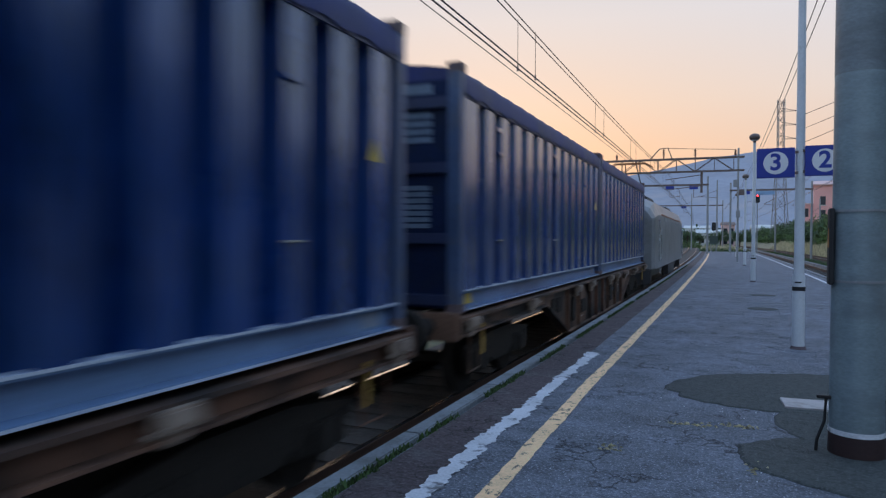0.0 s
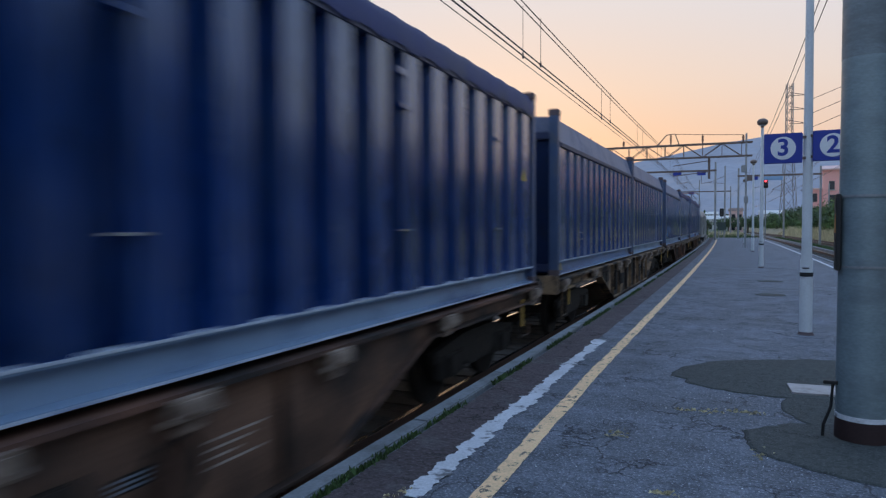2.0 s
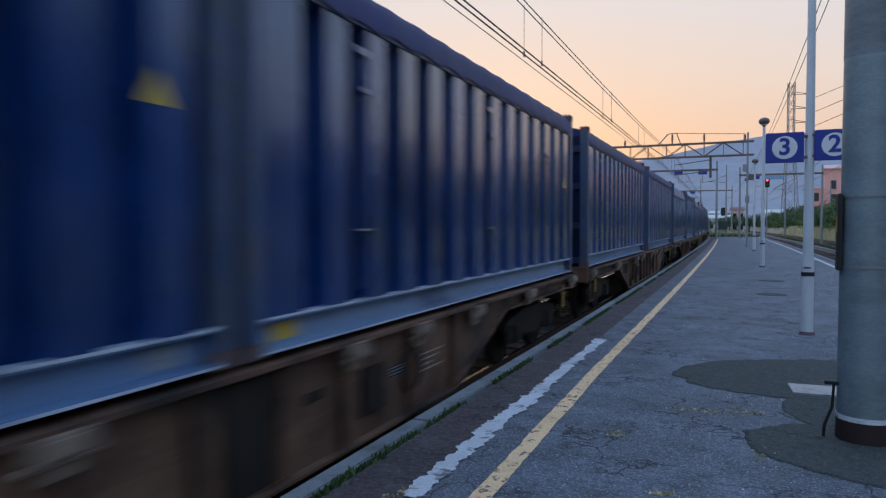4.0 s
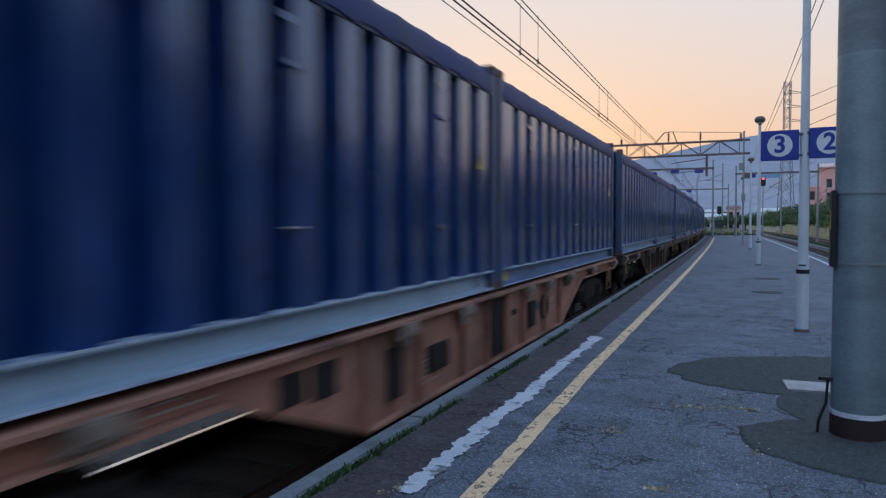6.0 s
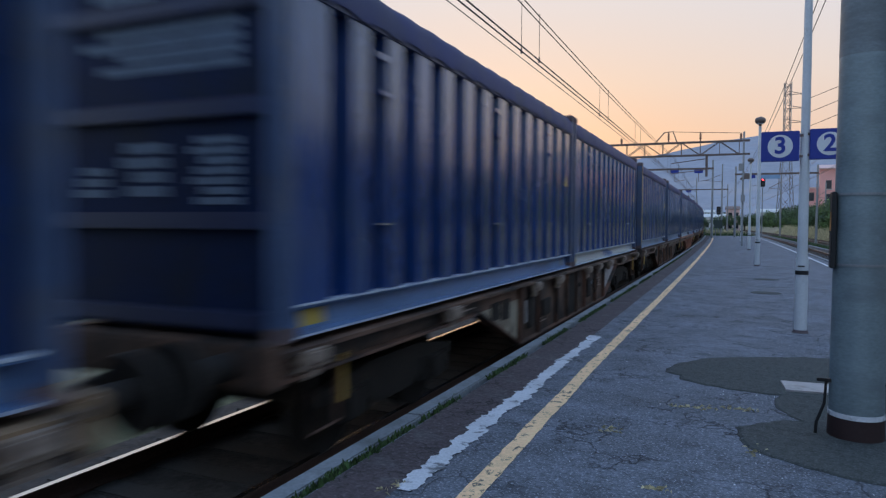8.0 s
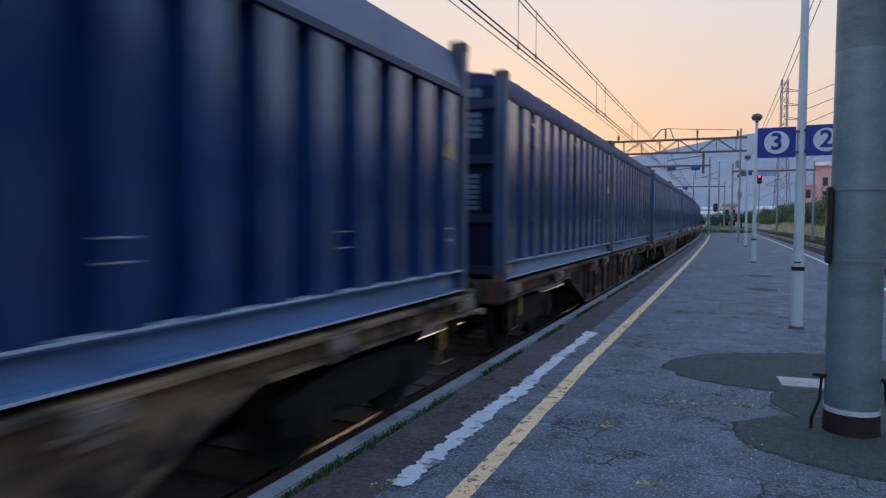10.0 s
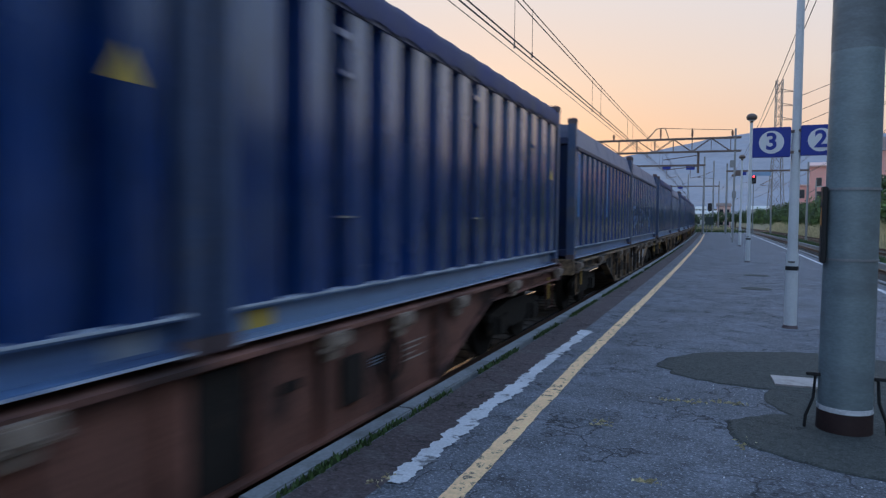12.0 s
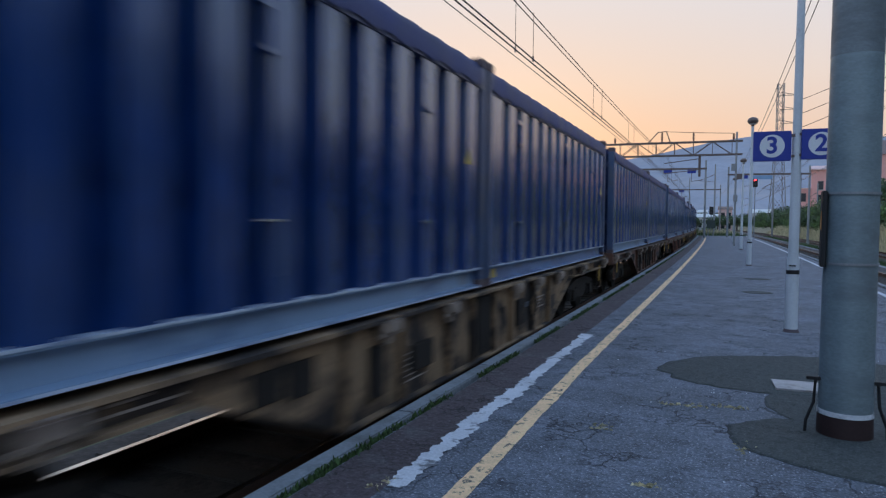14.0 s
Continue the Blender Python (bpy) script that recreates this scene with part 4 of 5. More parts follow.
for _ in range(26):
    b = radians(rnd.uniform(-6, 9))
    dist = rnd.uniform(1500, 2250)
    box(lights_bm, dist * math.sin(b) - 2, dist * math.sin(b) + 2, dist * math.cos(b) - 2, dist * math.cos(b) + 2, 2, 2 + rnd.uniform(2, 4))
tagged(part("town_lights", lights_bm, "far_light"), "tiny lit windows of a town below the hills", "lights", kind="stuff")

# ---- platform details ----


def blot(name, cx, cy, rx, ry, seed, m_name, label, z, wob=0.22, n=72, turn=0.0):
    """An irregular patch laid on the platform."""
    bm = bmesh.new()
    low, high = [], []
    for i in range(n):
        a = 2 * math.pi * i / n
        k = 1 + wob * noise.noise((math.cos(a) * 1.3 + seed, math.sin(a) * 1.3, seed)) * 2 + 0.05 * noise.noise((math.cos(a) * 6, math.sin(a) * 6, seed))
        x, y = rx * k * math.cos(a), ry * k * math.sin(a)
        x, y = x * math.cos(turn) - y * math.sin(turn), x * math.sin(turn) + y * math.cos(turn)
        low.append(bm.verts.new((cx + x * 1.02, cy + y * 1.02, 0.0005)))
        high.append(bm.verts.new((cx + x, cy + y, z)))
    bm.faces.new(high)
    for i in range(n):
        bm.faces.new((low[i], low[(i + 1) % n], high[(i + 1) % n], high[i]))
    ob = part(name, bm, m_name, platform, label)
    if name == "asphalt_patch":
        bm = bmesh.new()
        rim = [(v.co.x - cx, v.co.y - cy) for v in list(ob.data.vertices)[1::2]]
        ins = [bm.verts.new((cx + x * 0.99, cy + y * 0.99, 0.0015)) for x, y in rim]
        outs = [bm.verts.new((cx + x * k, cy + y * k, 0.0015)) for (x, y), k in zip(rim, [1.026 + 0.016 * noise.noise((i * 0.4, seed, 1)) for i in range(n)])]
        for i in range(n):
            bm.faces.new((ins[i], outs[i], outs[(i + 1) % n], ins[(i + 1) % n]))
        part("patch_seam", bm, "crack_dark", ob, "dark open seam round the patch")
    return ob


blot("asphalt_patch", 1.13, 5.55, 1.14, 0.74, 3.0, "asphalt_patch", "newer dark asphalt patch round the mast", 0.012, 0.035)
blot("asphalt_patch", 0.68, 8.06, 1.46, 0.98, 8.0, "asphalt_patch", "newer dark asphalt patch", 0.010, 0.04, turn=0.38)
blot("asphalt_patch", 1.05, 6.7, 0.78, 0.85, 5.0, "asphalt_patch", "newer dark asphalt patch", 0.0075, 0.05)
blot("asphalt_patch", 0.75, 11.2, 0.36, 0.3, 6.0, "asphalt", "uneven asphalt round the lamp post foot", 0.006, 0.15)
blot("manhole_cover", 0.45, 17.3, 0.32, 0.32, 2.0, "asphalt_patch", "round iron cover", 0.008, 0.0)
blot("manhole_cover", 0.55, 21.5, 0.34, 0.3, 2.0, "asphalt_patch", "round iron cover", 0.008, 0.0)
bm = bmesh.new()
box(bm, -0.26, 0.26, -0.2, 0.2, 0.0, 0.022, 0.004)
tagged(part("cover_plate", bm, "plate_metal", at=pose(0.62, 7.38, 0.006, 0, 0, 4)), "pale metal cover plate lying on the asphalt", "cover plate")

for o0, o1, s_j in ((0.95, 3.5, 11.25), (0.3, 1.9, 28.0), (0.1, 3.4, 19.0)):
    bm = bmesh.new()
    box(bm, o0, o1, s_j - 0.03, s_j + 0.03, 0.0, 0.005)
    part("filled_trench", bm, "coping", platform, "pale filled trench across the asphalt")

chips = random.Random(77)
verts, faces = [], []
for _ in range(170):
    x, y, r = chips.uniform(-1.3, 1.6), chips.uniform(2.8, 11.5), chips.uniform(0.003, 0.009)
    i, a = len(verts), chips.uniform(0, 6.28)
    verts += [(x + r * math.cos(a + q * 2.09), y + r * math.sin(a + q * 2.09), 0.001) for q in range(3)] + [(x, y, 0.001 + r * 0.8)]
    faces += [(i, i + 1, i + 3), (i + 1, i + 2, i + 3), (i + 2, i, i + 3)]
me = bpy.data.meshes.new("stone_chips")
me.from_pydata(verts, [], faces)
me.materials.append(M["sign_white"])
tagged(new("stone_chips", me), "tiny pale stone chips and litter on the asphalt", "stone chips", kind="stuff")

# cables that come out of the ground beside the mast
for sx in (-1, 1):
    loop = empty("cable_loop", "black cable rising from the platform beside the mast", "cable", "mast cables", at=beside_pose(0.79, 5.87))
    bm = bmesh.new()
    tube(bm, [Vector((sx * 0.27, -0.05, 0.0)), Vector((sx * 0.265, -0.05, 0.1)), Vector((sx * 0.215, -0.04, 0.24)), Vector((sx * 0.205, -0.03, 0.4)), Vector((sx * 0.175, 0, 0.42))], 0.012, 6)
    part("cable", bm, "black_rubber", loop)
    bm = bmesh.new()
    box(bm, min(sx * 0.17, sx * 0.27), max(sx * 0.17, sx * 0.27), -0.06, -0.02, 0.41, 0.435, 0.004)
    part("clamp", bm, "black_rubber", loop)
bm = bmesh.new()
box(bm, -0.205, -0.172, -0.1, 0.03, 1.27, 1.84, 0.006)
holder = part("sign_holder", bm, "black_rubber", mast, "narrow black holder strapped to the mast")
bm = bmesh.new()
vs = plate(bm, [(-0.09, 1.55), (0.0, 1.55), (-0.06, 1.69)], 0.004)
shift(bm, vs, -0.209)
part("warning_sticker", bm, "orange_plate", holder, "faded orange warning sticker")



# ---- the train ----
THIN, DEEP = 5.25, 3.45


def wagon_profile(extra=0.0):
    return [(-9.2 - extra, 0.94), (-THIN - extra, 0.94), (-DEEP - extra, 0.27), (DEEP + extra, 0.27), (THIN + extra, 0.94), (9.2 + extra, 0.94), (9.2 + extra, 1.13), (-9.2 - extra, 1.13)]


def build_wagon(material_name, label, extra=0.0):
    wagon = empty("container_wagon", label, "wagon", "wagons of the train")
    for side in (-1, 1):
        cx = side * 1.16
        bm = bmesh.new()
        vs = plate(bm, wagon_profile(extra), 0.02)
        shift(bm, vs, cx - 0.01)
        sill = part("side_sill", bm, material_name, wagon)
        for z0, z1, y0, y1, wide in ((1.11, 1.145, -9.2 - extra, 9.2 + extra, 0.13), (0.25, 0.275, -DEEP - extra, DEEP + extra, 0.09), (0.925, 0.95, THIN + extra, 9.2 + extra, 0.11), (0.925, 0.95, -9.2 - extra, -THIN - extra, 0.11)):
            bm = bmesh.new()
            box(bm, cx - wide, cx + wide, y0, y1, z0, z1)
            part("flange", bm, material_name, sill)
        for y0, y1 in ((-THIN - extra, -DEEP - extra), (THIN + extra, DEEP + extra)):
            bm = bmesh.new()
            vs = plate(bm, [(y0, 0.93), (y1, 0.25), (y1, 0.275), (y0, 0.955)], 0.18)
            shift(bm, vs, cx - 0.09)
            part("sloping_flange", bm, material_name, sill)
        for y in (-DEEP, -2.4, -1.2, -0.4, 0.4, 1.2, 2.4, DEEP):
            bm = bmesh.new()
            box(bm, cx + side * 0.045 - 0.035, cx + side * 0.045 + 0.035, y - 0.015, y + 0.015, 0.28, 1.11)
            part("stiffener", bm, material_name, sill)
        for y in (-8.9 - extra, -6.2, -2.8, -1.3, 1.3, 2.5, 4.0, 6.2, 8.9 + extra):
            bm = bmesh.new()
            box(bm, min(cx + side * 0.05, cx + side * 0.19), max(cx + side * 0.05, cx + side * 0.19), y - 0.14, y + 0.14, 1.02, 1.125, 0.015)
            box(bm, min(cx + side * 0.04, cx + side * 0.12), max(cx + side * 0.04, cx + side * 0.12), y - 0.07, y + 0.09, 0.90, 1.03, 0.015)
            rod(bm, (cx + side * 0.13, y - 0.19, 1.0), (cx + side * 0.13, y + 0.19, 1.0), 0.022, n=8)
            part("spigot_bracket", bm, "spigot_steel", sill, "rusty folding container spigot")
        # dark plates at 0.1 and 0.85 stand in for a shaded pit and slot
        for y, wd, z0, z1 in () if side < 0 else ((-4.05, 0.34, 0.70, 0.98), (-4.48, 0.34, 0.74, 0.98), (0.1, 0.5, 0.30, 1.06), (0.85, 0.22, 0.74, 0.82)):
            bm = bmesh.new()
            box(bm, min(cx + side * 0.011, cx + side * 0.03), max(cx + side * 0.011, cx + side * 0.03), y - wd / 2, y + wd / 2, z0, z1, 0.006)
            part("hatch_panel", bm, "wagon_grime", sill, "grimy dark hatch panel, some painted in as dark recesses")
        for y, wd, z0, rows in () if side < 0 else ((-2.1, 0.62, 0.42, 6), (-5.55, 0.55, 1.0, 2), (3.0, 0.5, 0.6, 4)):
            for k in range(rows):
                bm = bmesh.new()
                zz = z0 + 0.055 * k
                box(bm, min(cx + side * 0.0115, cx + side * 0.014), max(cx + side * 0.0115, cx + side * 0.014), y - wd / 2, y + wd / 2 - 0.13 * ((k * 5) % 3), zz - 0.008, zz + 0.008)
                part("stencil_bar", bm, "wagon_letter", sill, "faded pale stencilled line")
        for y, wd, hh in ((2.2, 0.3, 0.1),):
            bm = bmesh.new()
            box(bm, cx + side * 0.012, cx + side * 0.016, y - wd / 2, y + wd / 2, 0.72 - hh / 2, 0.72 + hh / 2)
            pl = part("data_panel", bm, "wagon_grime", sill, "dark data panel with illegible lettering")
            for k in range(3):
                bm = bmesh.new()
                zz = 0.72 - hh / 2 + hh * (k + 0.7) / 3.4
                box(bm, cx + side * 0.016, cx + side * 0.018, y - wd * 0.42, y + wd * (0.2 + 0.1 * k), zz - 0.007, zz + 0.007)
                part("lettering_bar", bm, "text_white", wagon)
    for side in (-1, 1):
        cx = side * 1.2
        wheel_bm = bmesh.new()
        tube(wheel_bm, [Vector((cx, 2.45 + 0.2 * math.cos(a * math.pi / 10), 0.68 + 0.2 * math.sin(a * math.pi / 10))) for a in range(21)], 0.02, 6)
        brake = part("brake_wheel", wheel_bm, "wagon_grime", wagon, "dark brake hand wheel")
        bm = bmesh.new()
        rod(bm, (cx - side * 0.05, 2.45, 0.68), (cx, 2.45, 0.68), 0.05, n=10)
        part("hub", bm, "wagon_grime", brake)
        for y, w, z0, z1 in ((1.7, 0.34, 0.45, 0.85), (-1.9, 0.5, 0.5, 0.78), (-2.9, 0.24, 0.42, 0.9)):
            bm = bmesh.new()
            box(bm, min(cx - side * 0.03, cx + side * 0.02), max(cx - side * 0.03, cx + side * 0.02), y - w / 2, y + w / 2, z0, z1, 0.012)
            part("brake_box", bm, "wagon_grime", wagon, "grimy brake gear box")
    for e in (-1, 1):
        for side in (-1, 1):
            bm = bmesh.new()
            x, y = side * 1.2, e * (8.8 + extra)
            tube(bm, [Vector((x, y, 0.98)), Vector((x, y, 0.45)), Vector((x - side * 0.02, y - e * 0.4, 0.45)), Vector((x - side * 0.02, y - e * 0.4, 0.98))], 0.018, 6)
            part("shunter_step", bm, material_name, wagon)
            bm = bmesh.new()
            rod(bm, (x + side * 0.03, e * (8.4 + extra), 0.62), (x + side * 0.03, e * (8.4 + extra), 1.0), 0.02, n=8)
            part("hand_grip", bm, "yellow_post", wagon, "yellow hand grip")
    for x in (-0.5, 0.5):
        bm = bmesh.new()
        box(bm, x - 0.1, x + 0.1, -9.15 - extra, 9.15 + extra, 0.9, 1.1)
        part("centre_sill", bm, "wagon_grime", wagon)
    for y in (-8.6, -6, -3.5, 0, 3.5, 6, 8.6):
        bm = bmesh.new()
        box(bm, -1.14, 1.14, y - 0.1, y + 0.1, 0.92, 1.095)
        part("cross_beam", bm, "wagon_grime", wagon)
    for e in (-1, 1):
        bm = bmesh.new()
        box(bm, -1.25, 1.25, e * (9.25 + extra) - 0.07, e * (9.25 + extra) + 0.07, 0.88, 1.2, 0.02)
        head = part("headstock", bm, material_name, wagon)
        for x in (-0.875, 0.875):
            bm = bmesh.new()
            rod(bm, (x, e * (9.3 + extra), 1.04), (x, e * (9.78 + extra), 1.04), 0.1, 0.09, 14)
            rod(bm, (x, e * (9.78 + extra), 1.04), (x, e * (9.85 + extra), 1.04), 0.24, 0.25, 20)
            part("buffer", bm, "wagon_grime", head, smooth=True)
        bm = bmesh.new()
        rod(bm, (0, e * (9.3 + extra), 0.98), (0, e * (9.8 + extra), 0.9), 0.05, 0.04, 8)
        part("coupling", bm, "wagon_grime", head)
        bogie = new("bogie")
        bogie.parent = wagon
        bogie.matrix_basis = pose(0, e * (7.1 + extra), 0)
        for x in (-1.0, 1.0):
            bm = bmesh.new()
            vs = plate(bm, [(-1.35, 0.55), (-0.6, 0.5), (-0.35, 0.36), (0.35, 0.36), (0.6, 0.5), (1.35, 0.55), (1.35, 0.66), (0.5, 0.78), (-0.5, 0.78), (-1.35, 0.66)], 0.1)
            shift(bm, vs, x - 0.05)
            part("bogie_side", bm, "wagon_grime", bogie, smooth=True)
            for y in (-0.9, 0.9):
                bm = bmesh.new()
                box(bm, x - 0.11, x + 0.11, y - 0.15, y + 0.15, 0.34, 0.6, 0.02)
                part("axle_box", bm, "wagon_grime", bogie)
                for dy in (-0.27, 0.27):
                    bm = bmesh.new()
                    rod(bm, (x, y + dy, 0.36), (x, y + dy, 0.62), 0.09, n=10)
                    part("spring", bm, "wagon_grime", bogie, smooth=True)
        for y in (-0.9, 0.9):
            for x in (-0.75, 0.75):
                bm = bmesh.new()
                rod(bm, (x - 0.06, y, 0.46), (x + 0.06, y, 0.46), 0.46, 0.455, 28)
                rod(bm, (x - 0.09, y, 0.46), (x + 0.09, y, 0.46), 0.15, 0.15, 14)
                part("wheel", bm, "wagon_grime", bogie, smooth=True)
            bm = bmesh.new()
            rod(bm, (-1.0, y, 0.46), (1.0, y, 0.46), 0.08, n=10)
            part("axle", bm, "wagon_grime", bogie, smooth=True)
        bm = bmesh.new()
        box(bm, -0.95, 0.95, -0.2, 0.2, 0.55, 0.9, 0.03)
        part("bolster", bm, "wagon_grime", bogie)
    return wagon


C_LEN, C_W, C_H = 9.1, 2.44, 2.9
POST_BAY = 0.16


def build_container(kind):
    """kind A: tarpaulin top and locking rods; kind B: smooth sloping roof panels."""
    tarp = kind == "A"
    name = "bulk_container"
    ob = empty(name, "blue ribbed steel container with a rolled tarpaulin roof" if tarp else "blue ribbed steel container with pale sloping roof panels", "container", "containers on the train")
    half, hw = C_LEN / 2, C_W / 2
    rib_top = 2.54 if tarp else 2.30
    count = 14
    pitch = (C_LEN - 2 * POST_BAY) / count
    for side in (-1, 1):
        bm = bmesh.new()
        prof = []
        y = -half + POST_BAY
        for i in range(count):
            c = y + (i + 0.5) * pitch
            prof += [(c - 0.205, 0.20), (c - 0.155, 0.012), (c + 0.155, 0.012), (c + 0.205, 0.20)]
        prof = [(-half + 0.05, 0.012)] + prof[1:] + [(half - 0.05, 0.20)]
        lo = [bm.verts.new((side * (hw - d), yy, 0.24)) for yy, d in prof]
        hi = [bm.verts.new((side * (hw - d), yy, rib_top)) for yy, d in prof]
        for i in range(len(prof) - 1):
            bm.faces.new((lo[i], lo[i + 1], hi[i + 1], hi[i]))
        part("side_wall", bm, "container_blue", ob)
        bm = bmesh.new()
        vs = plate(bm, [(hw + 0.0, 0.02), (hw + 0.0, 0.045), (hw - 0.085, 0.055), (hw - 0.115, 0.225), (hw - 0.01, 0.236), (hw - 0.01, 0.25), (hw - 0.2, 0.25), (hw - 0.2, 0.02)], C_LEN - 2 * POST_BAY, "y")
        for v in vs:
            v.co = Vector((side * v.co.x, v.co.y - half + POST_BAY, v.co.z))
        rail_ob = part("bottom_rail", bm, "container_rail", ob, "faded pale blue bottom rail")
        for zz, out in ((0.2505, 0.0), (0.0215, 0.006)):
            bm = bmesh.new()
            box(bm, min(side * (hw + out), side * (hw - 0.1)), max(side * (hw + out), side * (hw - 0.1)), -half + POST_BAY, half - POST_BAY, zz, zz + 0.016)
            part("rail_edge", bm, "rail_edge", rail_ob, "worn rail edge, lit lip painted pale")
        bm = bmesh.new()
        if tarp:
            vs = plate(bm, [(hw, rib_top - 0.02), (hw, rib_top + 0.14), (hw - 0.12, rib_top + 0.16), (hw - 0.12, rib_top - 0.02)], C_LEN - 2 * POST_BAY, "y")
        else:
            vs = plate(bm, [(hw + 0.02, rib_top - 0.03), (hw + 0.02, rib_top + 0.04), (hw - 0.16, rib_top + 0.06), (hw - 0.16, rib_top - 0.03)], C_LEN - 2 * POST_BAY, "y")
        for v in vs:
            v.co = Vector((side * v.co.x, v.co.y - half + POST_BAY, v.co.z))
        part("top_rail", bm, "container_dark", ob, "dark blue top rail")
    for e in (-1, 1):
        for side in (-1, 1):
            bm = bmesh.new()
            box(bm, min(side * hw, side * (hw - 0.16)), max(side * hw, side * (hw - 0.16)), e * half - (POST_BAY if e > 0 else 0), e * half + (0 if e > 0 else POST_BAY), 0.1, C_H - 0.1, 0.012)
            part("corner_post", bm, "post_blue", ob, "pale worn corner post")
            for z in (0.0, C_H - 0.118):
                bm = bmesh.new()
                box(bm, min(side * (hw + 0.004), side * (hw - 0.17)), max(side * (hw + 0.004), side * (hw - 0.17)), e * half - (0.18 if e > 0 else 0.004), e * half + (0.004 if e > 0 else 0.18), z, z + 0.118, 0.01)
                part("corner_casting", bm, "corner_rust", ob, "rust-stained corner casting")
        bm = bmesh.new()
        y0, y1 = (half - 0.12, half - 0.05) if e > 0 else (-half + 0.05, -half + 0.12)
        box(bm, -hw + 0.15, hw - 0.15, y0, y1, 0.05, rib_top + 0.18)
        wall = part("end_wall", bm, "door_shade_navy", ob)
        ym = (y0 + y1) / 2
        for z in ((0.15, 0.87, 1.69, 2.45) if tarp else (0.15, 2.45)):
            bm = bmesh.new()
            box(bm, -hw + 0.15, hw - 0.15, y0 - 0.06, y1 + 0.06, z - 0.065, z + 0.065, 0.01)
            part("end_bar", bm, "container_dark", wall)
        ye = y1 + 0.004 if e > 0 else y0 - 0.004
        if tarp:
            blocks = ((-0.7, -0.05, 2.54, 2.7, 1), (0.12, 0.85, 2.54, 2.7, 1), (-0.75, 0.85, 1.98, 2.36, 4), (0.36, 0.82, 0.98, 1.5, 7), (-0.35, 0.12, 1.04, 1.48, 4), (-0.85, -0.5, 1.04, 1.3, 3))
        else:
            blocks = ((0.62, 0.75, 1.5, 2.3, 8),)
        for x0, x1, z0, z1, k in blocks if e < 0 else ():
            for q in range(k):
                bm = bmesh.new()
                zz = z0 + (z1 - z0) * (q + 0.5) / k
                cutx = (x1 - x0) * (0.12 * ((q * 7 + k) % 3)) if tarp else 0.0
                box(bm, x0 + cutx, x1, ye - 0.003, ye + 0.003, zz - (z1 - z0) / k * 0.36, zz + (z1 - z0) / k * 0.36)
                part("lettering_bar", bm, "faded_text", wall)
    bm = bmesh.new()
    n_y, n_x = (72, 14) if tarp else (2, 16)
    grid = []
    for j in range(n_y + 1):
        y = -half + 0.14 + (C_LEN - 0.28) * j / n_y
        row = []
        for i in range(n_x + 1):
            u = -1 + 2 * i / n_x
            if tarp:
                w = 0.35 + 0.35 * math.cos(2 * math.pi * (y / 0.626)) + 0.3 * noise.noise((y * 1.1, u * 2, 4))
                if abs(u) > 0.99:
                    p = (math.copysign(hw + 0.014, u), rib_top - 0.01 + 0.05 * w)
                elif abs(u) > 0.85:
                    p = (math.copysign(hw + 0.0, u), rib_top + 0.19 + 0.02 * w)
                else:
                    p = (u / 0.72 * (hw - 0.06), rib_top + 0.29 + 0.13 * (1 - (u / 0.72) ** 2) + 0.02 * w)
            else:
                a = abs(u)
                drop = (1 - a) / 0.125 if a > 0.874 else 1.0
                p = (math.copysign(hw - 0.01 - 0.13 * drop if a > 0.874 else a * (hw - 0.14) / 0.875, u), rib_top + 0.04 + 0.45 * drop + 0.07 * max(0.0, 0.875 - a))
            row.append(bm.verts.new((p[0], y, p[1])))
        grid.append(row)
    for a, b in zip(grid, grid[1:]):
        for i in range(n_x):
            bm.faces.new((a[i], a[i + 1], b[i + 1], b[i]))
    for g in (grid[0], grid[-1]):
        bm.faces.new(g)
    part("tarpaulin" if tarp else "roof", bm, "tarp" if tarp else "roof_panel", ob, "rippled violet-blue tarpaulin" if tarp else "pale grey-blue roof panels", smooth=tarp)
    for y, z, wide in ((half - 0.58, 1.64, 0.22),):
        bm = bmesh.new()
        vs = plate(bm, [(y - wide / 2, z - 0.1), (y + wide / 2, z - 0.1), (y, z + 0.1)], 0.003)
        shift(bm, vs, hw - 0.0105)
        part("warning_triangle", bm, "yellow_label", ob, "yellow warning triangle")
    for y, m_name in ((half - 0.5, "text_white"), (-half + 0.5, "yellow_label")):
        bm = bmesh.new()
        vs = plate(bm, [(hw - 0.092, 0.08), (hw - 0.086, 0.08), (hw - 0.104, 0.2), (hw - 0.110, 0.2)], 0.3, "y")
        shift(bm, vs, 0, y - 0.15, 0)
        part("rail_plate", bm, m_name, ob, "small stencilled plate")
    if tarp:
        for y in (-3.05, 0.13, 2.77):
            bm = bmesh.new()
            rod(bm, (hw - 0.05, y, 0.35), (hw - 0.05, y, 2.3), 0.022, n=8)
            box(bm, hw - 0.07, hw + 0.02, y - 0.09, y + 0.09, 1.98, 2.02)
            box(bm, hw - 0.07, hw - 0.01, y - 0.11, y + 0.11, 2.3, 2.36)
            part("locking_rod", bm, "container_blue", ob)
            bm = bmesh.new()
            box(bm, hw - 0.03, hw + 0.015, y - 0.12, y + 0.12, 0.84, 0.857)
            part("handle", bm, "chrome_bar", ob, "bright metal handle")
    else:
        for y in (-2.5, -0.4, 1.8, 4.0):
            for z in (0.62, 0.75):
                bm = bmesh.new()
                rod(bm, (hw - 0.01, y - 0.1, z), (hw - 0.01, y + 0.1, z), 0.009, n=6)
                part("rung", bm, "chrome_bar", ob, "bright metal rung")
    return ob


SPEED, GAIN, FRONT = 21.78, 0.034, 25.45


